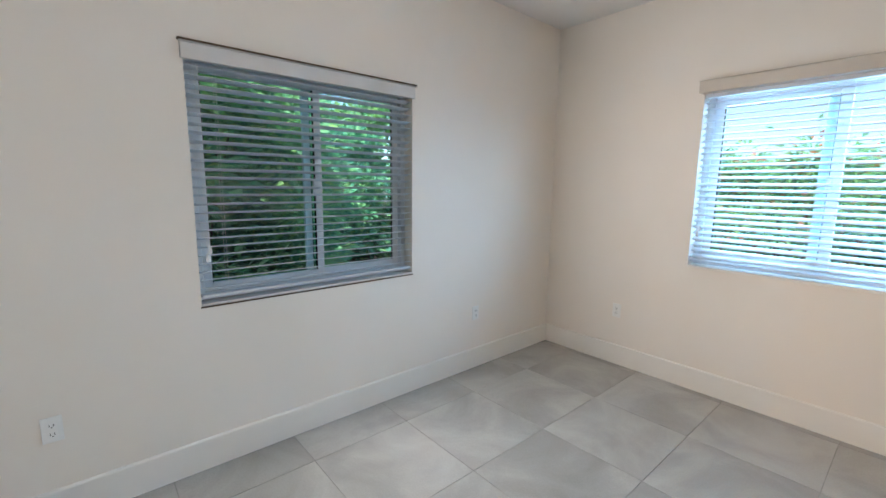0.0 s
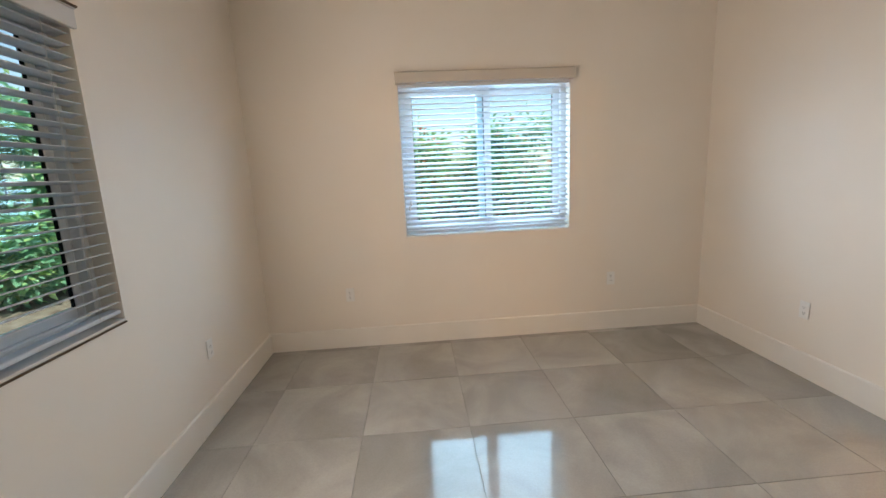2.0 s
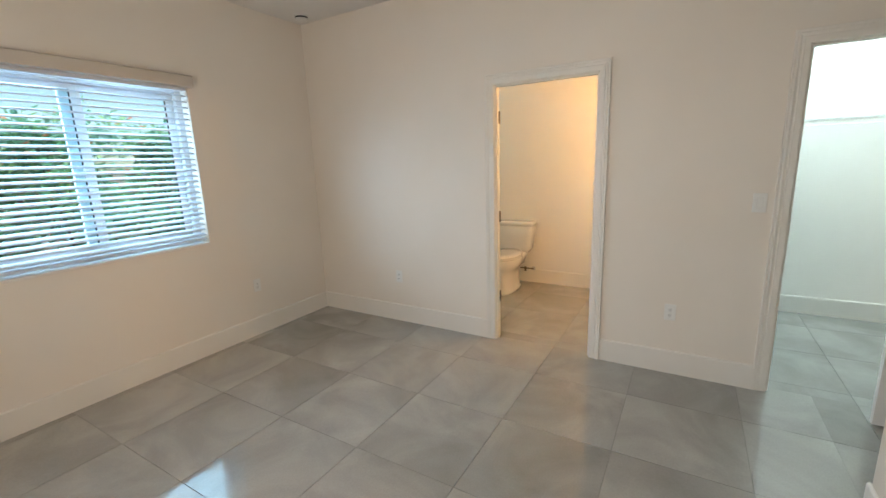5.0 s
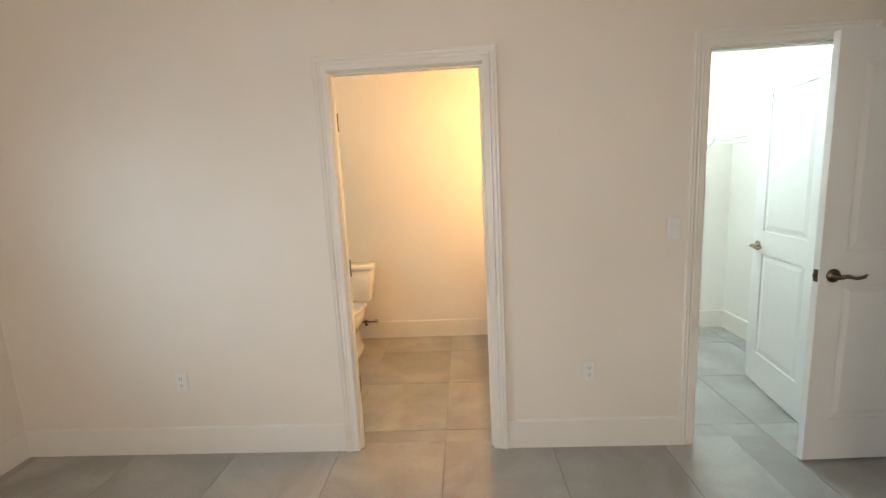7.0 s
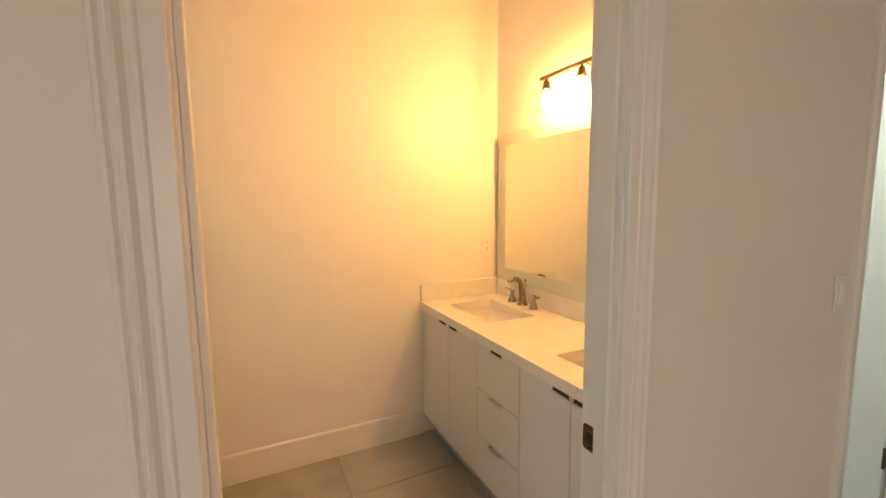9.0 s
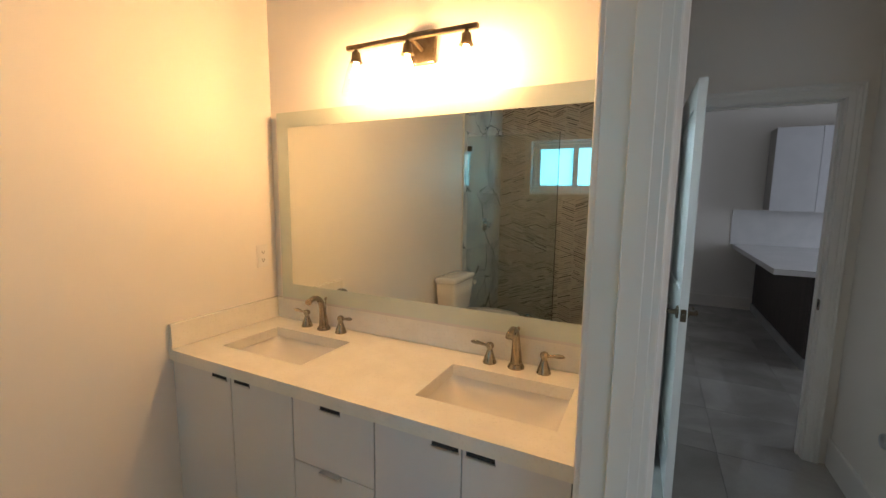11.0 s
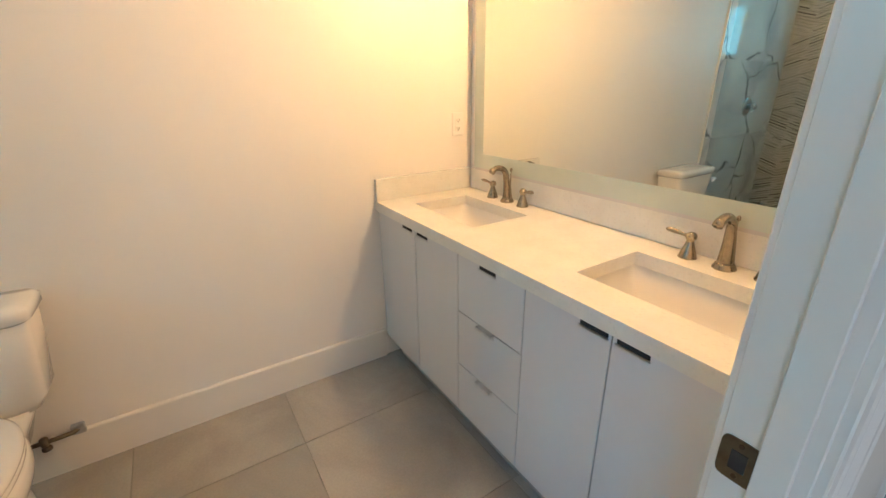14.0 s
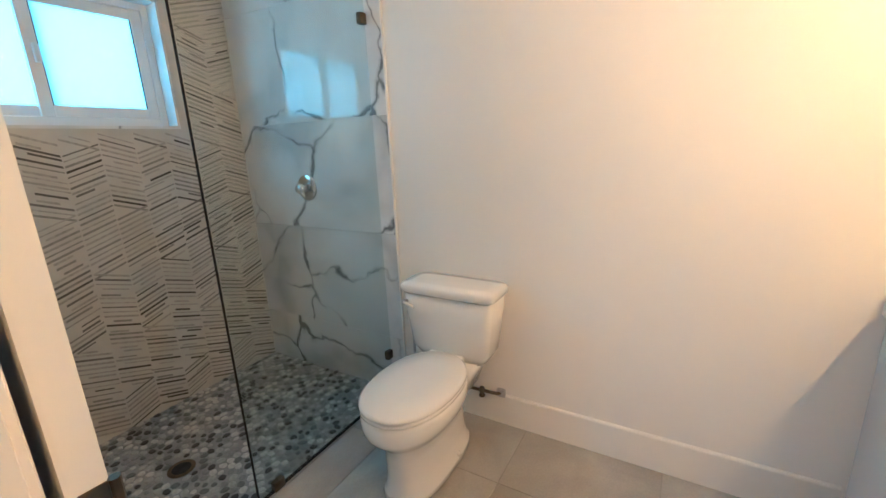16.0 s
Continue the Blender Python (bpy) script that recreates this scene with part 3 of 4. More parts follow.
def hinge_leaf(z):
    """The half of a butt hinge that is let into the bathroom jamb, with its knuckle."""
    hl = thing("jamb_hinge", pose(BX, BD[1], z), "dark bronze hinge leaf on the bathroom door jamb", "door hinge", "jamb hinges")
    part("leaf", boxes((-0.033, 0.004, -0.0016, 0.0004, -0.045, 0.045), bevel=0.0005), M_BRONZE, hl)
    part("knuckle", lathe(bmesh.new(), [(0.006, -0.047), (0.006, 0.047)], 12, (0.008, 0.002, 0)), M_BRONZE, hl, smooth=True)
    for k in (-0.03, 0.0, 0.03):
        part("screw", lathe(bmesh.new(), [(0.0036, -0.0022), (0.003, -0.0016)], 10, (-0.016 + 0.3 * abs(k), 0, k), "y"), M_STEEL, hl)


for hinge_z in (0.36, 1.045, 1.83):
    hinge_leaf(hinge_z)


def strike(m, label):
    s = thing("strike_plate", m, label, "strike plate")
    bm = bmesh.new()
    loft(bm, [(0, 0, 0.022, 0.031, 0, 6), (0, 0, 0.022, 0.031, 0.002, 6)], 24)
    part("plate", bm, M_BULBCAP, s)
    part("recess", boxes((-0.009, 0.009, -0.014, 0.014, 0.002, 0.0028)), M_SLOT, s, "dark latch hole")
    for y in (-0.023, 0.023):
        part("screw", lathe(bmesh.new(), [(0.0035, 0.002), (0.003, 0.003)], 10, (0, y, 0)), M_BRONZE, s)
    return s


strike(pose(0.066, BD[0] + 0.0002, 0.945, -90, 0, 0), "worn nickel strike plate on the bathroom door jamb")
strike(pose(ED[0] + 0.0002, NY - 0.022, 0.93, 90, 0, 90), "nickel strike plate on the entry door jamb")

# ---- windows and blinds ----


def slider_window(name, m, w, h, pane_mat, label, mid=0.5, near=(0.012, 0.038), f=0.062, s=0.062, lap=0.055):
    """Sliding window in its opening; local x along the wall, y outwards, z up from the sill."""
    win = thing(name, m, label, "window", kind="structure")
    d0, d1 = 0.0, 0.07
    fr = boxes((0, f, d0, d1, 0, h), (w - f, w, d0, d1, 0, h), (f, w - f, d0, d1, 0, f + 0.012), (f, w - f, d0, d1, h - f, h), bevel=0.003)
    part("window_frame", fr, M_ALU, win)
    c = w * mid
    for a, b, y in ((f, c + lap, near[0]), (c - lap, w - f, near[1])):
        sash = boxes((a, a + s, y, y + 0.022, f, h - f), (b - s, b, y, y + 0.022, f, h - f), (a + s, b - s, y, y + 0.022, f + 0.012, f + 0.012 + s), (a + s, b - s, y, y + 0.022, h - f - s, h - f), bevel=0.002)
        sa = part("sash", sash, M_ALU, win)
        g = 0.004
        part("gasket", boxes((a + s, a + s + g, y + 0.004, y + 0.018, f + s, h - f - s), (b - s - g, b - s, y + 0.004, y + 0.018, f + s, h - f - s)), M_RUBBER, sa, "thin black gasket")
        p = part("pane", boxes((a + s, b - s, y + 0.009, y + 0.013, f + 0.012 + s, h - f - s)), pane_mat, sa)
        p.visible_shadow = False
    part("latch", boxes((c - 0.012, c + 0.012, -0.006, 0.012, h * 0.45, h * 0.45 + 0.08), bevel=0.004), M_ALU, win)
    return win


slider_window("window_1", pose(XA - 0.085, WA[0], WA[2], 0, 0, 90), WA[1] - WA[0], WA[3] - WA[2], M_GLASS, "white framed sliding window onto the garden", f=0.035, s=0.042, lap=0.05)
slider_window("window_2", pose(WB[0], 0.095, WB[2]), WB[1] - WB[0], WB[3] - WB[2], M_GLASS, "white framed sliding window onto flowering bushes", f=0.045, s=0.055)
slider_window("window_3", pose(WS[0], 0.085, WS[2]), WS[1] - WS[0], WS[3] - WS[2], M_FROST, "small frosted sliding window in the shower", near=(0.038, 0.012), f=0.045, s=0.05, lap=0.036)
solid("window_sill", boxes((XA - 0.085, XA + 0.004, WA[0], WA[1], WA[2] - 0.006, WA[2] + 0.006), bevel=0.002), M_VALA, "thin satin sill below the garden window", "window sill", "structure")
# dark strip in place of the shadow gap below the sill
solid("window_trim", boxes((XA + 0.0005, XA + 0.005, WA[0] - 0.004, WA[1] + 0.004, WA[2] - 0.014, WA[2] - 0.0065)), M_BRONZE, "dark thin strip drawn as the shadow line under the garden window sill", "trim", "structure")
solid("window_sill_north", boxes((WB[0], WB[1], -0.012, 0.095, WB[2] - 0.012, WB[2] + 0.006), bevel=0.002), M_TRIM, "thin white sill below the bedroom window", "window sill", "structure")


def blind(name, m, w, h, tilt, val, label, v0=-0.05, v1=0.022, over=0.012, vdepth=0.02):
    """Venetian blind in an opening; local x along it, y into the room, z from the sill."""
    b = thing(name, m, label, "window blind")
    part("head_rail", boxes((0.006, w - 0.006, -0.055, -0.005, h - 0.045, h - 0.004), bevel=0.003), M_ALU, b)
    part("valance", boxes((-over, w + over, 0.0, vdepth, h + v0, h + v1), (-over - 0.004, w + over + 0.004, 0.0, vdepth + 0.004, h + v1, h + v1 + 0.006), bevel=0.003), val, b, "flat valance board")
    if vdepth < 0.03:
        part("top_strip", boxes((-over - 0.008, w + over + 0.008, 0.0, vdepth + 0.008, h + v1 + 0.0065, h + v1 + 0.014)), M_BRONZE, b, "thin dark strip on top of the valance")
    part("bottom_rail", boxes((0.008, w - 0.008, -0.055, -0.005, 0.03, 0.048), bevel=0.004), M_SLAT, b)
    bm = bmesh.new()
    k = 4
    rows = []
    for sgn in (0.0013, -0.0013):
        row = []
        for i in range(k + 1):
            u = -0.025 + 0.05 * i / k
            z = 0.0035 * (1 - (u / 0.025) ** 2) + sgn
            row.append((bm.verts.new((0.008, u, z)), bm.verts.new((w - 0.008, u, z))))
        rows.append(row)
    for row in rows:
        for a, c in zip(row, row[1:]):
            bm.faces.new((a[0], a[1], c[1], c[0]))
    for e in (0, -1):
        bm.faces.new((rows[0][e][0], rows[0][e][1], rows[1][e][1], rows[1][e][0]))
    me = mesh_from("slat", bm, M_SLAT, True)
    z = 0.075
    rnd = random.Random(len(name))
    while z < h - 0.055:
        s = new("slat", me)
        s.parent = b
        s.matrix_basis = pose(0, -0.03, z, tilt + rnd.uniform(-1.2, 1.2), rnd.uniform(-0.08, 0.08), 0)
        z += 0.0425
    for x in (0.13, w / 2, w - 0.13):
        bm = bmesh.new()
        for y in (-0.056, -0.004):
            tube(bm, [(x, y, 0.04), (x, y, h - 0.05)], 0.0009, 5)
        part("ladder_cord", bm, M_CORD, b)
    bm = bmesh.new()
    tube(bm, [(w - 0.055, 0.001, h - 0.06), (w - 0.055, 0.002, 0.30)], 0.0012, 6)
    tube(bm, [(w - 0.043, 0.001, h - 0.06), (w - 0.043, 0.002, 0.26)], 0.0012, 6)
    c = part("pull_cord", bm, M_CORD, b)
    for x, z in ((w - 0.055, 0.30), (w - 0.043, 0.26)):
        part("tassel", lathe(bmesh.new(), [(0.003, 0.0), (0.007, -0.012), (0.009, -0.04), (0.004, -0.046)], 10, (x, 0.002, z)), M_CORD, c, smooth=True)
    return b


blind("window_blind", pose(XA + 0.001, WA[1], WA[2], 0, 0, -90), WA[1] - WA[0], WA[3] - WA[2], 13, M_VALA, "white venetian blind lowered with slats open")
blind("window_blind", pose(WB[1], -0.001, WB[2], 0, 0, 180), WB[1] - WB[0], WB[3] - WB[2], -21, M_VAL, "white venetian blind with half-closed slats and deep valance", v0=-0.025, v1=0.05, over=0.014, vdepth=0.075)


# ---- outlets and switches ----


def outlet(m, label="white duplex power outlet on the wall"):
    o = thing("wall_outlet", m, label, "outlet", "wall outlets")
    bm = bmesh.new()
    box(bm, -0.035, 0.035, -0.0065, 0, -0.057, 0.057, 0.004, 2)
    part("cover_plate", bm, M_PLATE, o)
    for z in (-0.02, 0.02):
        s = part("socket", boxes((-0.017, 0.017, -0.0085, -0.0064, z - 0.014, z + 0.014), bevel=0.0008), M_PLATE, o)
        part("slot", boxes((-0.008, -0.0055, -0.009, -0.0084, z - 0.004, z + 0.006), (0.0055, 0.008, -0.009, -0.0084, z - 0.004, z + 0.006), (-0.0025, 0.0025, -0.009, -0.0084, z - 0.011, z - 0.007)), M_SLOT, s)
    return o


for x in (-3.066, -0.817):
    outlet(pose(x, 0, 0.46))
for y in (-1.008, -3.293):
    outlet(pose(0, y, 0.445, 0, 0, -90))
for y, z in ((-0.98, 0.46), (-3.50, 0.44)):
    outlet(pose(XA, y, z, 0, 0, 90))
outlet(pose(XE, -3.53, 1.205, 0, 0, -90), "white power outlet above the vanity")
sw = thing("light_switch", pose(0, -3.713, 1.20, 0, 0, -90), "white rocker light switch on the wall", "switch")
part("cover_plate", box(bmesh.new(), -0.035, 0.035, -0.0065, 0, -0.057, 0.057, 0.004, 2), M_PLATE, sw)
part("rocker", box(bmesh.new(), -0.016, 0.016, -0.010, -0.0062, -0.033, 0.033, 0.002), M_PLATE, sw)
ds = thing("door_bumper", pose(NX, -4.52, 0.45, 0, 90, 0), "round brushed metal wall door bumper", "door stop")
part("base", lathe(bmesh.new(), [(0.034, 0), (0.034, 0.008), (0.030, 0.014), (0.020, 0.010), (0.0, 0.006)], 24), M_STEEL, ds, smooth=True)
sd = thing("smoke_detector", pose(-0.17, -0.20, H, 180, 0, 0), "round white smoke detector with dark vents", "smoke detector")
part("base", lathe(bmesh.new(), [(0.068, 0), (0.068, 0.010)], 28), M_PLATE, sd, smooth=False)
part("vent_ring", lathe(bmesh.new(), [(0.056, 0.010), (0.056, 0.024)], 28), M_SLOT, sd, "dark slotted vent ring")
part("cap", lathe(bmesh.new(), [(0.060, 0.024), (0.058, 0.034), (0.040, 0.044), (0.0, 0.046)], 28), M_PLATE, sd, smooth=True)

# ---- vanity ----


def pull(parent, x, z):
    bm = boxes((x - 0.042, x + 0.042, VF + 0.001, VF + 0.018, z - 0.002, z + 0.0005), (x - 0.042, x + 0.042, VF + 0.0145, VF + 0.018, z - 0.008, z - 0.002), (x - 0.042, x + 0.042, VF + 0.0005, VF + 0.002, z - 0.02, z - 0.002))
    return part("handle", bm, M_STEEL, parent, "brushed steel edge pull")


def top_pull(parent, x, z):
    """Edge pull below a near-black block that paints the shade of a finger notch in the front's top edge."""
    part("finger_notch", boxes((x - 0.042, x + 0.042, VF - 0.018, VF + 0.0006, z - 0.0165, z + 0.0004)), M_SLOT, parent, "dark block drawn as the shade in the finger notch")
    bm = boxes((x - 0.044, x + 0.044, VF + 0.0008, VF + 0.0055, z - 0.0195, z - 0.0168), (x - 0.044, x + 0.044, VF + 0.0035, VF + 0.0055, z - 0.0168, z - 0.013))
    return part("handle", bm, M_STEEL, parent, "brushed steel edge pull")


def vanity_unit(x0, x1, fronts, label):
    u = thing("vanity_cabinet", pose(0, 0, 0), label, "bathroom cabinet", "vanity cabinets")
    part("body", boxes((x0 + 0.001, x0 + 0.017, YS + 0.002, VF - 0.02, VZ0 + 0.01, VT), (x1 - 0.017, x1 - 0.001, YS + 0.002, VF - 0.02, VZ0 + 0.01, VT), (x0 + 0.017, x1 - 0.017, YS + 0.002, VF - 0.02, VZ0 + 0.01, VZ0 + 0.026), (x0 + 0.017, x1 - 0.017, YS + 0.002, YS + 0.012, VZ0 + 0.026, VT), (x0 + 0.017, x1 - 0.017, VF - 0.036, VF - 0.02, VZ0 + 0.026, VT)), M_EDGE, u, "grey carcass")
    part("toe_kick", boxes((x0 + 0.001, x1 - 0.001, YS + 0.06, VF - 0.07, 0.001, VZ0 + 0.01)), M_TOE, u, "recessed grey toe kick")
    for name, a, b, z0, z1, hx, hz in fronts:
        fr = part(name, boxes((a + 0.0018, b - 0.0018, VF - 0.0195, VF, z0 + 0.0018, z1 - 0.0018), bevel=0.001), M_LACQUER, u, "glossy white lacquered front")
        (top_pull if hz == TOPZ else pull)(fr, hx, hz)
    return u


TOPZ = VT - 0.004
vanity_unit(1.082, 1.735, [("door", 1.082, 1.402, VZ0, TOPZ, 1.338, TOPZ), ("door", 1.402, 1.735, VZ0, TOPZ, 1.466, TOPZ)], "glossy white two-door vanity cabinet beside the wall")
D1, D2 = 0.592, 0.356
vanity_unit(0.735, 1.082, [("drawer", 0.735, 1.082, D1, TOPZ, 0.912, TOPZ), ("drawer", 0.735, 1.082, D2, D1, 0.910, D1), ("drawer", 0.735, 1.082, VZ0, D2, 0.910, D2)], "glossy white three-drawer vanity unit")
vanity_unit(0.140, 0.735, [("door", 0.140, 0.438, VZ0, TOPZ, 0.382, TOPZ), ("door", 0.438, 0.735, VZ0, TOPZ, 0.490, TOPZ)], "glossy white two-door vanity cabinet near the doorway")
solid("vanity_filler", boxes((1.736, XE - 0.001, YS + 0.01, VF - 0.004, VZ0, VT)), M_LACQUER, "thin white filler strip beside the wall", "filler strip")
solid("vanity_end_panel", boxes((BX + 0.001, 0.139, YS + 0.002, VF - 0.002, 0.001, VT)), M_EDGE, "thin grey end panel of the vanity", "cabinet panel")

SINKS = ((1.388, 0.225), (0.433, 0.228))
SY0, SY1 = -3.470, -3.180
CF = -3.045


def counter():
    bm = bmesh.new()
    xs = [BX + 0.001, SINKS[1][0] - SINKS[1][1], SINKS[1][0] + SINKS[1][1], SINKS[0][0] - SINKS[0][1], SINKS[0][0] + SINKS[0][1], XE - 0.001]
    ys = [YS + 0.001, SY0, SY1, CF]
    grid = {(i, j, k): bm.verts.new((xs[i], ys[j], z)) for i in range(6) for j in range(4) for k, z in ((0, VT + 0.001), (1, CT))}
    hole = {(1, 1), (3, 1)}
    cells = {(i, j) for i in range(5) for j in range(3)} - hole
    for i, j in cells:
        for k in (0, 1):
            bm.faces.new([grid[p] for p in ((i, j, k), (i + 1, j, k), (i + 1, j + 1, k), (i, j + 1, k))])
        for di, dj, a, b in ((-1, 0, (i, j), (i, j + 1)), (1, 0, (i + 1, j), (i + 1, j + 1)), (0, -1, (i, j), (i + 1, j)), (0, 1, (i, j + 1), (i + 1, j + 1))):
            if (i + di, j + dj) not in cells:
                bm.faces.new((grid[(*a, 0)], grid[(*b, 0)], grid[(*b, 1)], grid[(*a, 1)]))
    return bm


solid("vanity_countertop", counter(), M_QUARTZ, "cream speckled quartz vanity top with two cut-outs", "countertop")
solid("backsplash", boxes((BX + 0.002, XE - 0.022, YS + 0.001, YS + 0.020, CT + 0.001, 0.980), bevel=0.0015), M_QUARTZ, "low cream quartz splashback behind the taps", "backsplash")
solid("side_splash", boxes((XE - 0.021, XE - 0.001, YS + 0.001, CF - 0.004, CT + 0.001, 0.980), bevel=0.0015), M_QUARTZ, "low cream quartz side splash on the wall", "backsplash")


def basin(cx, half):
    s = thing("sink", pose(cx, (SY0 + SY1) / 2, 0), "white rectangular undermount sink basin", "sink", "vanity sinks")
    hy = (SY1 - SY0) / 2
    bm = bmesh.new()
    secs = [(0, 0, half + 0.012, hy + 0.012, VT - 0.001, 14), (0, 0, half + 0.006, hy + 0.006, VT - 0.012, 12), (0, 0, half * 0.96, hy * 0.95, VT - 0.040, 7), (0, 0, half * 0.86, hy * 0.84, VT - 0.075, 4.2), (0, 0, half * 0.68, hy * 0.66, VT - 0.105, 3.2), (0, 0.01, half * 0.42, hy * 0.4, VT - 0.124, 2.5), (0, 0.02, 0.03, 0.03, VT - 0.132, 2)]
    rings = []
    n = 48
    for x, y, rx, ry, z, p in secs:
        rings.append([bm.verts.new((x + rx * math.copysign(abs(math.cos(a)) ** (2 / p), math.cos(a)), y + ry * math.copysign(abs(math.sin(a)) ** (2 / p), math.sin(a)), z)) for a in (2 * math.pi * i / n for i in range(n))])
    for a, b in zip(rings, rings[1:]):
        for i in range(n):
            bm.faces.new((a[i], a[(i + 1) % n], b[(i + 1) % n], b[i]))
    bm.faces.new(rings[-1])
    part("bowl", bm, M_SINK, s, smooth=True)
    part("drain", lathe(bmesh.new(), [(0.024, 0.001), (0.024, 0.004), (0.016, 0.006), (0.0, 0.007)], 20, (0, 0.02, VT - 0.132)), M_NICKEL, s, "round metal drain", smooth=True)
    return s


def faucet(cx):
    f = thing("faucet", pose(cx, -3.553, CT), "brushed nickel widespread faucet with arched spout", "faucet", "vanity faucets")
    bm = lathe(bmesh.new(), [(0.032, 0.0), (0.032, 0.004), (0.029, 0.007), (0.028, 0.012), (0.024, 0.018)], 24)
    pts, rad = [], []
    for i in range(9):
        u = i / 8
        pts.append((0, 0.012 * u * u, 0.012 + 0.106 * u))
        rad.append(0.0245 - 0.0100 * u ** 0.7)
    for i in range(1, 12):
        a = i / 11 * 2.45
        pts.append((0, 0.012 + 0.050 * (1 - math.cos(a)), 0.118 + 0.046 * math.sin(a)))
        rad.append(0.0145 - 0.0025 * i / 11 + (0.0022 if i > 9 else 0))
    tube(bm, pts, rad, 14)
    part("spout", bm, M_NICKEL, f, smooth=True)
    part("lift_rod", tube(bmesh.new(), [(0, -0.016, 0.03), (0, -0.017, 0.140), (0, -0.017, 0.143), (0, -0.017, 0.152), (0, -0.017, 0.156)], [0.0025, 0.0025, 0.006, 0.006, 0.003], 10), M_NICKEL, f, smooth=True)
    for s in (-1, 1):
        h = part("handle", lathe(bmesh.new(), [(0.027, 0), (0.027, 0.004), (0.024, 0.007), (0.0235, 0.014), (0.020, 0.024), (0.0150, 0.038), (0.0115, 0.050), (0.0105, 0.056), (0.0145, 0.060),
                                                (0.0165, 0.066), (0.0160, 0.073), (0.012, 0.079), (0.006, 0.082), (0.0, 0.083)], 20, (s * 0.106, 0.002, 0)), M_NICKEL, f, smooth=True)
        part("lever", tube(bmesh.new(), [(s * 0.112, 0.003, 0.068), (s * 0.128, 0.005, 0.070), (s * 0.142, 0.007, 0.073), (s * 0.158, 0.010, 0.076), (s * 0.172, 0.012, 0.077), (s * 0.181, 0.013, 0.077)],
                           [0.0060, 0.0052, 0.0062, 0.0085, 0.0072, 0.0030], 12), M_NICKEL, h, smooth=True)
    return f


for cx, half in SINKS:
    basin(cx, half)
    faucet(cx + 0.003)

mr = thing("mirror", pose(0, 0, 0), "wide wall mirror with a frosted border band", "mirror")
MX0, MX1, MZ0, MZ1, MY = 0.105, 1.690, 0.994, 1.908, YS + 0.038
part("body", boxes((MX0, MX1, YS + 0.0215, MY - 0.0032, MZ0 - 0.0125, MZ1), (MX0, MX1, YS + 0.002, YS + 0.0214, MZ0, MZ1)), M_VALA, mr, "pale grey mirror case")
bw = 0.072
part("border", boxes((MX0, MX0 + bw, MY - 0.003, MY, MZ0, MZ1), (MX1 - bw, MX1, MY - 0.003, MY, MZ0, MZ1), (MX0 + bw, MX1 - bw, MY - 0.003, MY, MZ0, MZ0 + bw), (MX0 + bw, MX1 - bw, MY - 0.003, MY, MZ1 - bw, MZ1)), M_FBAND, mr, "frosted glass border")
part("glass", boxes((MX0 + bw, MX1 - bw, MY - 0.003, MY - 0.0005, MZ0 + bw, MZ1 - bw)), M_MIRROR, mr, "clear silvered glass")

lt = thing("vanity_light", pose(0.882, YS, 2.108), "three-bulb bronze bath light with clear glass shades, lit", "wall lamp")
part("back_plate", box(bmesh.new(), -0.06, 0.06, 0.001, 0.022, -0.065, 0.065, 0.006, 2), M_BULBCAP, lt)
part("arm", tube(bmesh.new(), [(0, 0.02, -0.01), (0, 0.07, 0.0), (0, 0.128, 0.012)], 0.008, 10), M_BULBCAP, lt, smooth=True)
part("bar", boxes((-0.289, 0.289, 0.120, 0.140, -0.008, 0.010), bevel=0.003), M_BULBCAP, lt)
for x in (-0.243, 0.0, 0.243):
    so = part("socket", lathe(bmesh.new(), [(0.008, -0.008), (0.008, -0.018), (0.017, -0.020), (0.020, -0.045), (0.024, -0.055), (0.027, -0.058)], 18, (x, 0.13, 0)), M_BULBCAP, lt, smooth=True)
    bm = bmesh.new()
    ring = []
    n = 24
    for r, h in ((0.026, -0.056), (0.040, -0.10), (0.062, -0.185)):
        ring.append([bm.verts.new((x + r * math.cos(2 * math.pi * i / n), 0.13 + r * math.sin(2 * math.pi * i / n), h)) for i in range(n)])
    for a, b in zip(ring, ring[1:]):
        for i in range(n):
            bm.faces.new((a[i], a[(i + 1) % n], b[(i + 1) % n], b[i]))
    sh = part("shade", bm, M_LAMPGLASS, so, "clear flared glass shade", smooth=True)
    sh.visible_shadow = False
    part("bulb", lathe(bmesh.new(), [(0.010, -0.060), (0.011, -0.075), (0.021, -0.10), (0.023, -0.118), (0.016, -0.140), (0.0, -0.147)], 16, (x, 0.13, 0)), M_BULB, so, "glowing warm bulb", smooth=True)

# ---- toilet ----
to = thing("toilet", pose(XE, -1.556, 0, 0, 0, 180), "white two-piece ceramic toilet with closed lid", "toilet")
bm = bmesh.new()
loft(bm, [(0.115, 0, 0.078, 0.175, 0.405, 5), (0.118, 0, 0.092, 0.205, 0.455, 6), (0.120, 0, 0.098, 0.222, 0.60, 7), (0.120, 0, 0.101, 0.233, 0.728, 8)], 40)
part("tank", bm, M_CERAMIC, to, smooth=True)
bm = bmesh.new()
loft(bm, [(0.122, 0, 0.102, 0.235, 0.728, 8), (0.122, 0, 0.112, 0.247, 0.737, 8), (0.122, 0, 0.112, 0.247, 0.762, 8), (0.122, 0, 0.105, 0.238, 0.774, 7), (0.122, 0, 0.06, 0.19, 0.778, 6)], 40)
part("tank_lid", bm, M_CERAMIC, to, smooth=True)
bm = bmesh.new()
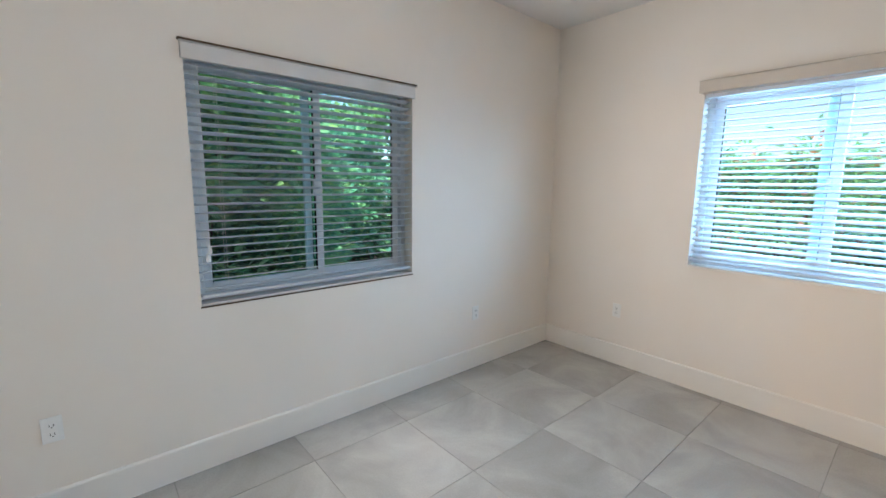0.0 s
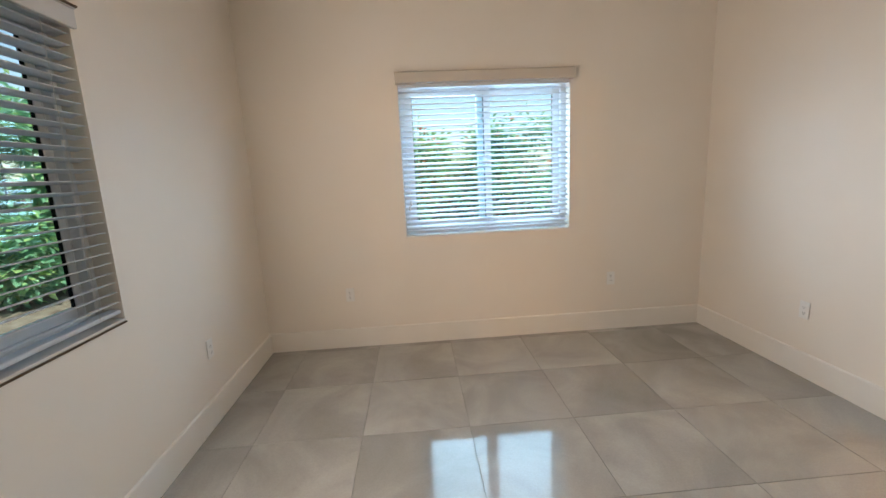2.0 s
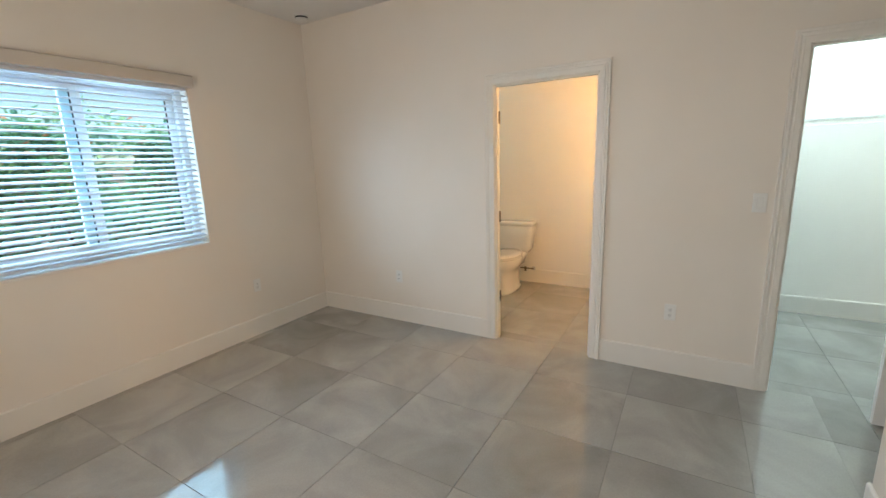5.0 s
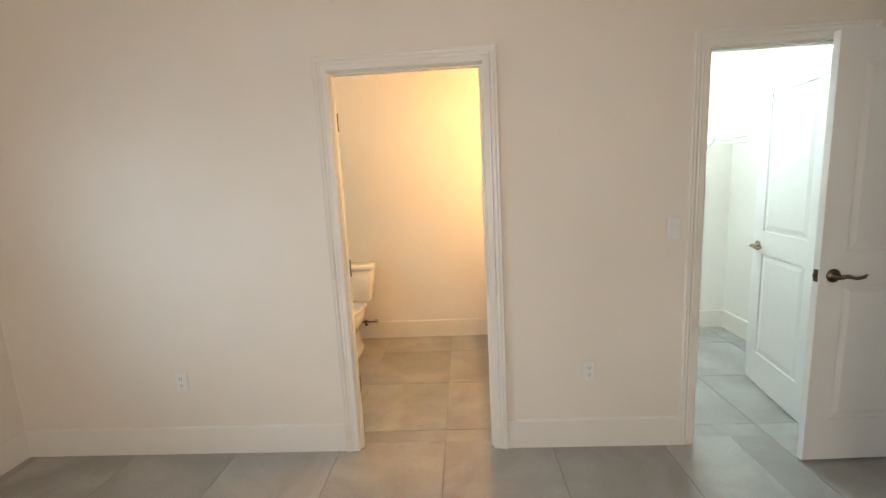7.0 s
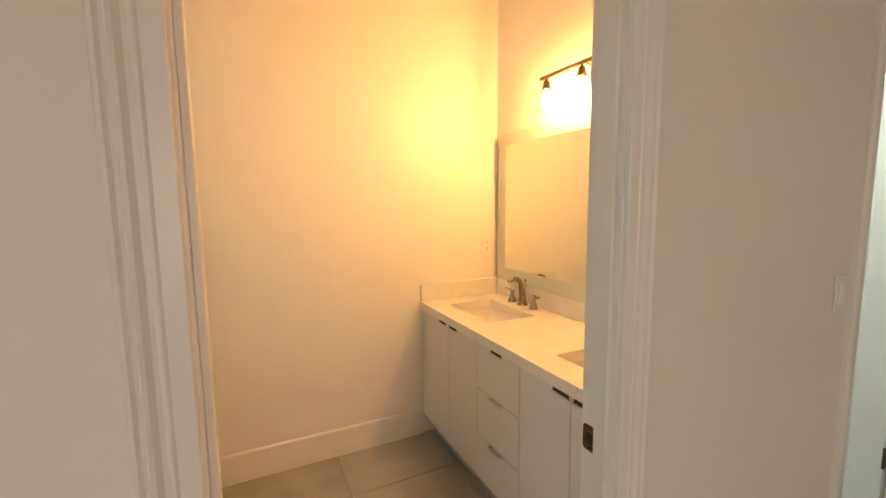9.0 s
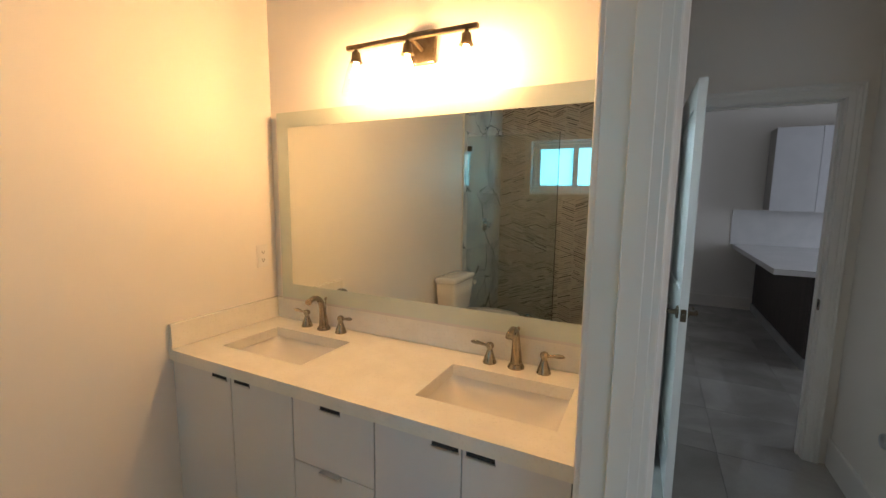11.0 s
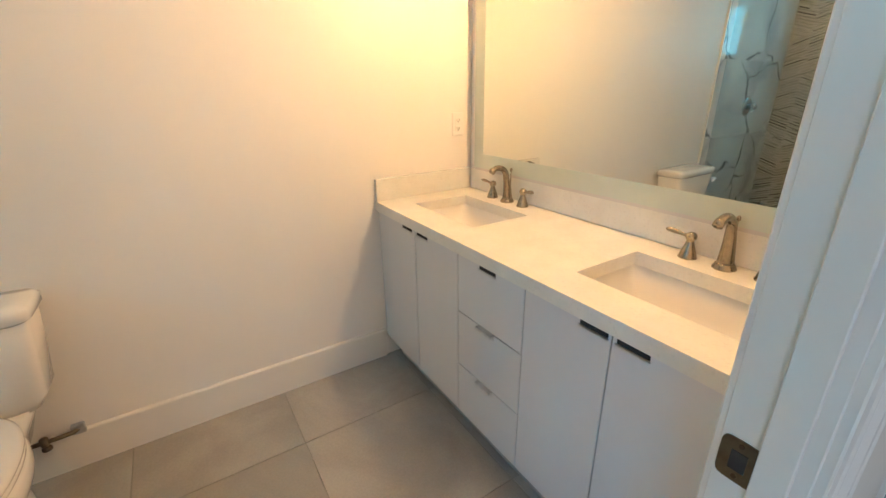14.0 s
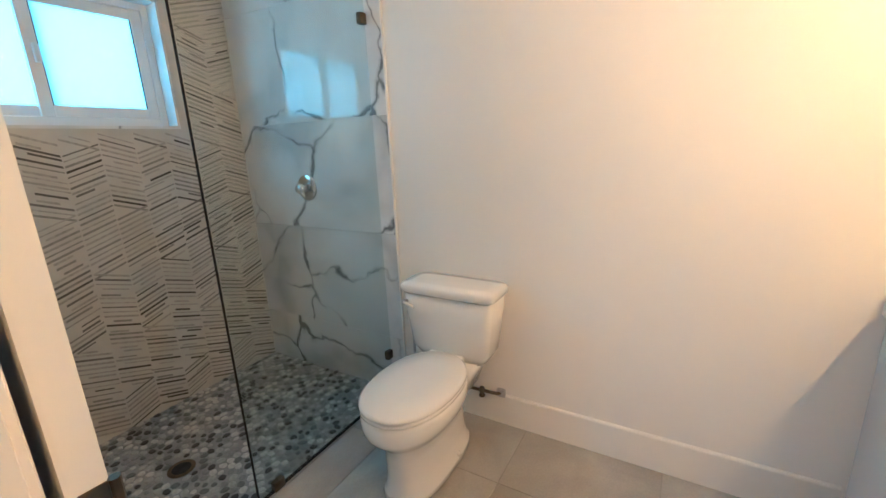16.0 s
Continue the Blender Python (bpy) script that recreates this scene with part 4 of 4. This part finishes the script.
loft(bm, [(0.398, 0, 0.276, 0.128, 0.001, 2.8), (0.398, 0, 0.272, 0.125, 0.022, 2.7), (0.400, 0, 0.262, 0.114, 0.040, 2.6), (0.402, 0, 0.256, 0.108, 0.10, 2.6), (0.406, 0, 0.254, 0.108, 0.19, 2.5), (0.414, 0, 0.256, 0.116, 0.235, 2.4),
          (0.436, 0, 0.266, 0.142, 0.275, 2.25), (0.458, 0, 0.278, 0.168, 0.310, 2.15), (0.466, 0, 0.286, 0.181, 0.335, 2.12), (0.468, 0, 0.288, 0.188, 0.362, 2.12), (0.468, 0, 0.286, 0.188, 0.392, 2.12), (0.467, 0, 0.280, 0.184, 0.404, 2.12), (0.467, 0, 0.262, 0.170, 0.408, 2.12)], 48)
part("bowl", bm, M_CERAMIC, to, smooth=True)
bm = bmesh.new()
loft(bm, [(0.14, 0, 0.11, 0.10, 0.26, 4), (0.14, 0, 0.115, 0.135, 0.36, 4), (0.14, 0, 0.118, 0.15, 0.414, 5)], 32)
part("tank_shelf", bm, M_CERAMIC, to, smooth=True)
bm = bmesh.new()
loft(bm, [(0.475, 0, 0.270, 0.180, 0.409, 2.2), (0.475, 0, 0.276, 0.186, 0.414, 2.2), (0.475, 0, 0.276, 0.186, 0.424, 2.2), (0.475, 0, 0.270, 0.181, 0.428, 2.2)], 48)
part("seat", bm, M_CERAMIC, to, smooth=True)
bm = bmesh.new()
loft(bm, [(0.475, 0, 0.272, 0.183, 0.4295, 2.2), (0.475, 0, 0.278, 0.188, 0.434, 2.2), (0.475, 0, 0.278, 0.188, 0.444, 2.2), (0.475, 0, 0.266, 0.177, 0.452, 2.2), (0.475, 0, 0.15, 0.10, 0.456, 2.2)], 48)
part("lid", bm, M_CERAMIC, to, smooth=True)
for y in (-0.07, 0.07):
    part("hinge_cap", box(bmesh.new(), 0.195, 0.235, y - 0.02, y + 0.02, 0.41, 0.45, 0.008, 2), M_CERAMIC, to)
lv = part("flush_lever", boxes((0.222, 0.252, -0.215, -0.19, 0.675, 0.697), bevel=0.003), M_STEEL, to, "chrome flush lever")
part("lever_arm", tube(bmesh.new(), [(0.245, -0.205, 0.687), (0.258, -0.19, 0.691), (0.262, -0.16, 0.687), (0.262, -0.135, 0.677)], [0.007, 0.008, 0.009, 0.006], 10), M_CERAMIC, lv, smooth=True)
for y in (-0.092, 0.092):
    part("bolt_cap", lathe(bmesh.new(), [(0.014, 0.0), (0.013, 0.012), (0.006, 0.018), (0, 0.019)], 12, (0.34, y * 1.24, 0.024)), M_CERAMIC, to, smooth=True)

sv = thing("stop_valve", pose(XE, -1.75, 0.175, 0, 0, 180), "tarnished metal water stop valve at the wall", "stop valve")
part("flange", box(bmesh.new(), 0, 0.02, -0.022, 0.022, -0.022, 0.022, 0.004), M_STEEL, sv)
part("stub", tube(bmesh.new(), [(0.012, 0, 0), (0.026, -0.012, 0), (0.034, -0.05, 0.002), (0.040, -0.16, 0.004)], 0.0085, 10), M_BULBCAP, sv, "tarnished supply pipe", smooth=True)
part("valve_body", lathe(bmesh.new(), [(0.010, 0.0), (0.014, 0.004), (0.014, 0.03), (0.010, 0.034)], 12, (0.036, -0.095, -0.012)), M_BULBCAP, sv, smooth=True)
part("knob", lathe(bmesh.new(), [(0.010, 0.0), (0.016, 0.004), (0.016, 0.012), (0.010, 0.018)], 12, (0.036, -0.095, -0.034)), M_BRONZE, sv, smooth=True)
part("hose", tube(bmesh.new(), [(0.040, -0.155, 0.004), (0.055, -0.175, 0.03), (0.075, -0.18, 0.10), (0.09, -0.17, 0.24)], 0.006, 8), M_STEEL, sv, smooth=True)
hs = thing("spray_hose", pose(XE, -1.25, 0.0, 0, 0, 180), "chrome hand spray and hose hanging beside the toilet", "bidet spray")
part("bracket", boxes((0, 0.03, -0.014, 0.014, 0.46, 0.50), bevel=0.004), M_STEEL, hs)
part("spray_head", tube(bmesh.new(), [(0.035, 0, 0.42), (0.04, 0, 0.48), (0.045, 0, 0.53), (0.06, 0, 0.55)], [0.010, 0.012, 0.012, 0.016], 10), M_STEEL, hs, smooth=True)
part("hose", tube(bmesh.new(), [(0.035, 0, 0.42), (0.04, 0.005, 0.25), (0.05, 0.0, 0.14), (0.03, -0.02, 0.12), (0.0, -0.03, 0.16)], 0.007, 8), M_STEEL, hs, smooth=True)

# ---- shower ----
SG = -1.064
gl = thing("shower_screen", pose(0, 0, 0), "frameless clear glass shower screen with metal clips", "shower screen")
gp = part("pane", boxes((0.832, XE - 0.016, SG - 0.005, SG + 0.005, 0.014, 2.12)), M_SHGLASS, gl)
gp.visible_shadow = False
part("edge_strip", boxes((0.828, 0.8318, SG - 0.005, SG + 0.005, 0.014, 2.12)), M_RUBBER, gl, "dark polished glass edge")
part("floor_gasket", boxes((0.832, XE - 0.016, SG - 0.006, SG + 0.006, 0.005, 0.0135)), M_RUBBER, gl)
for x0, x1, z0, z1 in ((XE - 0.055, XE - 0.012, 0.215, 0.265), (XE - 0.055, XE - 0.012, 1.975, 2.025), (0.90, 0.952, 0.005, 0.05)):
    part("clip", boxes((x0, x1, SG - 0.014, SG + 0.014, z0, z1), bevel=0.002), M_BRONZE, gl, "dark metal glass clip")
vb = thing("shower_valve", pose(XE - 0.011, -0.54, 1.19, 0, -90, 0), "round chrome shower valve with a lever knob", "shower valve")
part("escutcheon", lathe(bmesh.new(), [(0.078, 0), (0.078, 0.004), (0.070, 0.010), (0.045, 0.014), (0.0, 0.015)], 32), M_CHROME, vb, smooth=True)
part("knob", lathe(bmesh.new(), [(0.024, 0.012), (0.026, 0.04), (0.032, 0.055), (0.026, 0.07), (0.0, 0.073)], 20), M_CHROME, vb, smooth=True)
part("lever", tube(bmesh.new(), [(0, 0, 0.06), (-0.03, -0.03, 0.066), (-0.045, -0.045, 0.066)], [0.008, 0.007, 0.005], 8), M_CHROME, vb, smooth=True)
shh = thing("wall_shower", pose(XE - 0.011, -0.57, 2.28, 0, 0, 180), "chrome shower rose on a short wall arm", "shower")
part("arm", tube(bmesh.new(), [(0, 0, 0), (0.06, 0, 0.02), (0.12, 0, 0.0), (0.155, 0, -0.04)], 0.010, 10), M_CHROME, shh, smooth=True)
part("flange", lathe(bmesh.new(), [(0.03, 0), (0.026, 0.008), (0.012, 0.012)], 18, axis="x"), M_CHROME, shh, smooth=True)
part("head", lathe(bmesh.new(), [(0.012, 0.02), (0.02, 0.0), (0.045, -0.03), (0.045, -0.045), (0, -0.046)], 22, (0.165, 0, -0.055)), M_CHROME, shh, smooth=True)
dr = thing("shower_drain", pose(0.789, -0.564, 0.0065), "round dark metal shower drain grate", "drain")
part("ring", lathe(bmesh.new(), [(0.058, 0), (0.058, 0.002), (0.040, 0.003)], 28), M_BRONZE, dr)
part("grate", lathe(bmesh.new(), [(0.040, 0.0030), (0.039, 0.0036), (0, 0.0036)], 24), M_SLOT, dr)
solid("shower_edge_trim", boxes((XE - 0.013, XE - 0.0005, -1.166, -1.158, 0.001, H - 0.001)), M_TRIM, "cream metal strip at the marble edge", "trim", "structure")
solid("shower_window_lining", boxes((WS[0] - 0.001, WS[0] + 0.012, -0.006, 0.085, WS[2], WS[3]), (WS[1] - 0.012, WS[1] + 0.001, -0.006, 0.085, WS[2], WS[3]), (WS[0], WS[1], -0.010, 0.085, WS[2] - 0.002, WS[2] + 0.012), (WS[0], WS[1], -0.006, 0.085, WS[3] - 0.012, WS[3])), M_MARBLE, "white marble lining of the shower window", "window trim", "structure")

# ---- closet and kitchen ----
cs = thing("wire_shelf", pose(0, 0, 0), "white wire closet shelf on wall brackets", "closet shelf")
bm = bmesh.new()
for x in (XE - 0.006, XE - 0.10, XE - 0.20, XE - 0.30):
    tube(bm, [(x, YS - 0.125, 1.74), (x, NY + 0.005, 1.74)], 0.004, 6)
tube(bm, [(XE - 0.30, YS - 0.125, 1.69), (XE - 0.30, NY + 0.005, 1.69)], 0.005, 6)
part("long_rod", bm, M_PLATE, cs)
bm = bmesh.new()
y = YS - 0.14
while y > NY + 0.02:
    box(bm, XE - 0.30, XE - 0.004, y - 0.0015, y + 0.0015, 1.743, 1.747)
    y -= 0.028
part("cross_wires", bm, M_PLATE, cs)
for y in (-3.95, -4.75):
    part("brace", tube(bmesh.new(), [(XE - 0.30, y, 1.735), (XE - 0.004, y, 1.45)], 0.006, 8), M_PLATE, cs)
cl = thing("ceiling_light", pose(0.95, -4.15, H, 180, 0, 0), "round cool-white closet ceiling light, lit", "ceiling lamp")
part("base", lathe(bmesh.new(), [(0.15, 0), (0.15, 0.02)], 32), M_PLATE, cl)
part("diffuser", lathe(bmesh.new(), [(0.14, 0.02), (0.13, 0.05), (0.09, 0.07), (0, 0.078)], 32), M_CLOSETLIGHT, cl, "glowing diffuser", smooth=True)

pn = thing("kitchen_peninsula", pose(0, 0, 0), "dark wood kitchen peninsula with grey plinth", "kitchen counter")
part("end_panel", boxes((-1.31, -1.28, KY + 0.001, -6.74, 0.10, 0.85)), M_DWOOD, pn, "dark stained wood panel")
part("cabinet", boxes((-1.91, -1.31, KY + 0.001, -6.76, 0.10, 0.85)), M_DWOOD, pn)
part("plinth", boxes((-1.89, -1.265, KY + 0.001, -6.72, 0.0, 0.10)), M_TOE, pn, "grey plinth board")
solid("kitchen_worktop", boxes((-2.1, -0.99, KY + 0.001, -6.70, 0.851, 0.905), bevel=0.002), M_KTOP, "white quartz worktop overhanging the peninsula", "countertop")
solid("kitchen_backsplash", boxes((-3.2, -0.96, KY + 0.0005, KY + 0.012, 0.906, 1.375)), M_KTOP, "white quartz kitchen splashback", "backsplash")
for a, b in ((-1.74, -1.29), (-2.19, -1.74), (-2.64, -2.19)):
    k = thing("wall_cabinet", pose(0, 0, 0), "pale grey-white kitchen wall cabinet", "kitchen cabinet", "kitchen wall cabinets")
    part("body", boxes((a + 0.001, b - 0.001, KY + 0.001, KY + 0.33, 1.385, 2.40)), M_EDGE, k)
    part("door", boxes((a + 0.002, b - 0.002, KY + 0.3305, KY + 0.35, 1.38, 2.40), bevel=0.001), M_KCAB, k)

# ---- garden ----


def shrub(name, m, label, group, height, radius, leaves, size, leaf_mat, seed, flowers=0):
    """Stems and a ragged crown of small folded leaves gathered in clumps."""
    rnd = random.Random(seed)
    s = thing(name, m, label, "bush", group)
    bm = bmesh.new()
    for i in range(5):
        a = rnd.uniform(0, 6.28)
        r = radius * rnd.uniform(0.2, 0.6)
        tube(bm, [(0.06 * math.cos(a), 0.06 * math.sin(a), 0), (r * 0.5 * math.cos(a), r * 0.5 * math.sin(a), height * 0.35), (r * math.cos(a + 0.3), r * math.sin(a + 0.3), height * 0.8)], [0.03, 0.02, 0.008], 6)
    part("stem", bm, M_BARK, s)
    clumps = []
    for i in range(46):
        a, z = rnd.uniform(0, 6.28), rnd.uniform(0.05, 1.0)
        r = radius * math.sqrt(rnd.uniform(0.1, 1)) * (1.0 - 0.45 * max(0, z - 0.6) / 0.4)
        clumps.append((Vector((r * math.cos(a), r * math.sin(a), z * height)), rnd.uniform(0.12, 0.30) * radius))

    def leaf_mesh(count, size, broad):
        verts, faces = [], []
        for i in range(count):
            c, cr = clumps[rnd.randrange(len(clumps))]
            d = Vector((rnd.gauss(0, 1), rnd.gauss(0, 1), rnd.gauss(0, 0.8)))
            p = c + d * cr * 0.62
            if p.z < 0.02:
                continue
            L = size * rnd.uniform(0.6, 1.4)
            out = Vector((d.x, d.y, d.z * 0.5 - 0.2)).normalized() if d.length > 0.01 else Vector((1, 0, 0))
            side = out.cross(Vector((rnd.gauss(0, 0.4), rnd.gauss(0, 0.4), 1))).normalized()
            nrm = side.cross(out)
            k = len(verts)
            verts += [p, p + out * L * 0.5 + side * L * broad + nrm * L * 0.08, p + out * L, p + out * L * 0.5 - side * L * broad + nrm * L * 0.08]
            faces += [(k, k + 1, k + 2), (k, k + 2, k + 3)]
        return verts, faces
    for nm, cnt, sz, mt, br in (("leaves", leaves, size, leaf_mat, 0.26), ("flowers", flowers, size * 0.9, M_FLOWER, 0.42)):
        if cnt:
            me = bpy.data.meshes.new(nm)
            v, f = leaf_mesh(cnt, sz, br)
            me.from_pydata(v, [], f)
            me.materials.append(mt)
            ob = new(nm, me)
            ob.parent = s
            ob["kind"] = "stuff"
    return s


G = -0.16
west = [shrub("garden_bush", pose(-6.4, -3.6, G), "dense green garden bush in daylight", "garden bushes", 2.6, 1.05, 9500, 0.15, M_LEAF, 3),
        shrub("garden_bush", pose(-7.0, -2.0, G), "tall green garden bush with bright new leaves", "garden bushes", 3.0, 1.15, 10500, 0.145, M_LEAF2, 4)]
rnd = random.Random(11)
for x, y, k in ((-6.0, -5.4, 0), (-7.7, -1.25, 0), (-6.5, -7.2, 1), (-8.6, -3.2, 1), (-8.9, -5.6, 0), (-9.0, -1.0, 0), (-6.9, -9.0, 0), (-9.5, 0.75, 0), (-10.0, 2.3, 1), (-7.0, -1.9, 0), (-6.1, -2.6, 1), (-9.2, 3.6, 1), (-8.5, 3.3, 0), (-10.9, 1.0, 1)):
    c = copy_thing(west[k], pose(x, y, G, 0, 0, rnd.uniform(0, 360)))
    c.scale = (1, 1, 1.0 + 0.25 * rnd.random())
north = [shrub("flowering_bush", pose(-2.6, 3.3, G), "green bush dotted with orange and pink flowers", "flowering bushes", 2.0, 0.95, 9000, 0.085, M_LEAF2, 7, 800),
         shrub("flowering_bush", pose(-0.9, 3.1, G), "dark green bush with a few pink flowers", "flowering bushes", 2.2, 0.9, 9000, 0.095, M_LEAF, 9, 260)]
for x, y, k in ((-4.1, 3.6, 0), (0.6, 3.7, 1), (-1.7, 4.6, 0), (-5.6, 4.4, 1), (-3.3, 5.2, 0)):
    copy_thing(north[k], pose(x, y, G, 0, 0, rnd.uniform(0, 360)))

nb = thing("garden_wall", pose(-8.16, 1.80, G, 0, 0, 38), "stucco garden wall pier standing among the bushes, shade's blue in its colour", "garden wall")
part("pier", boxes((-0.36, 0.33, 0, 0.30, -0.05, 4.1), bevel=0.012), M_PIER, nb)
part("coping", boxes((-0.41, 0.38, -0.05, 0.35, 4.1, 4.18), bevel=0.01), M_PIER, nb)
solid("garden_path", boxes((-6.95, -3.97, -4.6, 1.75, G - 0.01, G + 0.02), bevel=0.006), M_CONCRETE, "pale concrete path along the house wall", "path", "structure")

# ---- shower tiling ----
mw = thing("marble_wall_tiling", pose(0, 0, 0), "polished white marble tiles with dark grey veins", "wall tiles", kind="structure")
zs = [0.001, 0.342, 0.952, 1.562, 2.172, H - 0.001]
for a, b in zip(zs, zs[1:]):
    part("tile", boxes((XE - 0.011, XE - 0.0005, -1.158, -0.0085, a, b - 0.0015), bevel=0.0008), M_MARBLE, mw)
    part("tile", boxes((BX + 0.0005, BX + 0.011, -1.158, -0.0085, a, b - 0.0015), bevel=0.0008), M_MARBLE, mw)

mo = thing("mosaic_wall", pose(0, 0, 0), "cream chevron mosaic of thin grey and dark stone strips", "mosaic tiles", kind="structure")
bm = bmesh.new()
for d in ((BX + 0.011, WS[0], 0.001, H - 0.001), (WS[1], XE - 0.011, 0.001, H - 0.001), (WS[0], WS[1], 0.001, WS[2]), (WS[0], WS[1], WS[3], H - 0.001)):
    box(bm, d[0], d[1], -0.008, -0.0005, d[2], d[3])
part("field", bm, M_MOSBASE, mo)
CWD, PIT = 0.154, 0.0245
rnd = random.Random(5)


def strip_mesh(length, thick, slope):
    bm = bmesh.new()
    box(bm, -length / 2, length / 2, -0.0022, 0, -thick / 2, thick / 2)
    for v in bm.verts:
        v.co.z += slope * v.co.x
    return bm


kinds = {}
for s in (-1, 1):
    for li, L in enumerate((0.147, 0.110, 0.078)):
        for ti, th in enumerate((0.0105, 0.0070)):
            kinds[s, li, ti] = mesh_from("strip", strip_mesh(L, th, s * 0.34), M_STRIP)
far = bmesh.new()
count = 0
ncol = int((XE - BX) / CWD) + 1
for ci in range(ncol):
    cx = XE - 0.011 - CWD * (ci + 0.5)
    z = 0.03
    while z < H - 0.04:
        blk = int((z + 0.30 * (ci % 2) + 0.1) / 0.62)
        s = 1 if (ci + blk) % 2 else -1
        inside = cx - CWD / 2 > BX + 0.012 and not (WS[0] - CWD / 2 < cx < WS[1] + CWD / 2 and WS[2] - 0.03 < z < WS[3] + 0.03)
        if inside:
            li = 0 if rnd.random() < 0.72 else rnd.choice((1, 2))
            ti = rnd.choice((0, 0, 1))
            x = cx + (rnd.uniform(-0.03, 0.03) if li else 0)
            if count < 300 and 0.15 < z < 1.5 and cx > 0.70:
                o = new("strip", kinds[s, li, ti])
                o.parent = mo
                o.location = (x, -0.008, z)
                count += 1
            else:
                tmp = strip_mesh((0.147, 0.110, 0.078)[li], (0.0105, 0.0070)[ti], s * 0.34)
                mp = {v: far.verts.new((v.co.x + x, v.co.y - 0.008, v.co.z + z)) for v in tmp.verts}
                for f in tmp.faces:
                    far.faces.new([mp[v] for v in f.verts])
                tmp.free()
        z += PIT
o = part("strip_field", far, M_STRIP2, mo)
o["kind"] = "stuff"

sf = thing("shower_floor", pose(0, 0, 0), "pebble mosaic shower floor in white, grey and black", "shower floor", kind="structure")
part("grout_bed", boxes((BX, XE, SG - 0.006, 0, -0.003, 0.003)), M_PEBGROUT, sf)
part("edge_strip", boxes((BX, XE, SG - 0.012, SG - 0.0065, -0.002, 0.0045)), M_EDGE, sf, "slim metal edge strip")


def pebble(rad, seed, n=9):
    r = random.Random(seed)
    bm = bmesh.new()
    k = [rad * r.uniform(0.82, 1.05) for i in range(n)]
    st = r.uniform(0.8, 1.2)
    rings = []
    for f, z in ((1.0, 0.0), (0.97, 0.0025), (0.80, 0.0042)):
        rings.append([bm.verts.new((k[i] * f * math.cos(6.2832 * i / n) * st, k[i] * f * math.sin(6.2832 * i / n) / st, z)) for i in range(n)])
    for a, b in zip(rings, rings[1:]):
        for i in range(n):
            bm.faces.new((a[i], a[(i + 1) % n], b[(i + 1) % n], b[i]))
    bm.faces.new(rings[-1])
    return bm


shapes = [mesh_from("pebble", pebble(0.0190 if i < 9 else 0.0135, i), M_PEB, False) for i in range(12)]
far = bmesh.new()
rnd = random.Random(21)
count, row, y = 0, 0, SG + 0.02
while y < -0.02:
    x = BX + 0.03 + (0.0205 if row % 2 else 0)
    while x < XE - 0.03:
        px, py = x + rnd.uniform(-0.006, 0.006), y + rnd.uniform(-0.005, 0.005)
        i = rnd.randrange(12)
        if math.hypot(px - 0.789, py + 0.564) > 0.075:
            if count < 300 and py < -0.62 and px > 0.55:
                o = new("pebble", shapes[i])
                o.parent = sf
                o.location = (px, py, 0.003)
                o.rotation_euler = (0, 0, rnd.uniform(0, 6.28))
                count += 1
            else:
                tmp = pebble(0.0190 if i < 9 else 0.0135, i + 40 * rnd.randrange(5))
                mp = {v: far.verts.new((v.co.x + px, v.co.y + py, v.co.z + 0.003)) for v in tmp.verts}
                for f in tmp.faces:
                    far.faces.new([mp[v] for v in f.verts])
                tmp.free()
        x += 0.0415
    y += 0.0365
    row += 1
o = part("pebble_field", far, M_PEB2, sf)
o["kind"] = "stuff"

# ---- floor tiles ----
P, GX, GY, GAP = 0.605, -0.43, -2.49, 0.0016


def tile_mesh(w, d):
    bm = bmesh.new()
    c = 0.0007
    lo = [bm.verts.new((x, y, -0.009)) for x, y in ((-w, -d), (w, -d), (w, d), (-w, d))]
    mi = [bm.verts.new((x, y, -c)) for x, y in ((-w, -d), (w, -d), (w, d), (-w, d))]
    hi = [bm.verts.new((x, y, 0)) for x, y in ((-w + c, -d + c), (w - c, -d + c), (w - c, d - c), (-w + c, d - c))]
    for a, b in ((lo, mi), (mi, hi)):
        for i in range(4):
            bm.faces.new((a[i], a[(i + 1) % 4], b[(i + 1) % 4], b[i]))
    bm.faces.new(hi)
    return mesh_from("tile", bm, M_TILE)


cache = {}
REGIONS = ((XA - 0.02, 0.06, SB - 0.02, 0.02), (NX - 0.02, 0.06, NY - 0.06, SB - 0.02), (0.06, XE + 0.02, YS - 0.02, SG - 0.012), (0.06, XE + 0.02, NY - 0.02, YS - 0.10), (KX, 1.2, KY - 0.02, NY - 0.06))
for x0, x1, y0, y1 in REGIONS:
    for i in range(math.floor((x0 - GX) / P), math.floor((x1 - GX) / P) + 1):
        for j in range(math.floor((y0 - GY) / P), math.floor((y1 - GY) / P) + 1):
            a, b = max(x0, GX + i * P + GAP), min(x1, GX + (i + 1) * P - GAP)
            c, d = max(y0, GY + j * P + GAP), min(y1, GY + (j + 1) * P - GAP)
            if b - a < 0.02 or d - c < 0.02:
                continue
            key = (round(b - a, 3), round(d - c, 3))
            if key not in cache:
                cache[key] = tile_mesh((b - a) / 2, (d - c) / 2)
            o = new("tile", cache[key])
            o.parent = floor
            o.location = ((a + b) / 2, (c + d) / 2, 0)
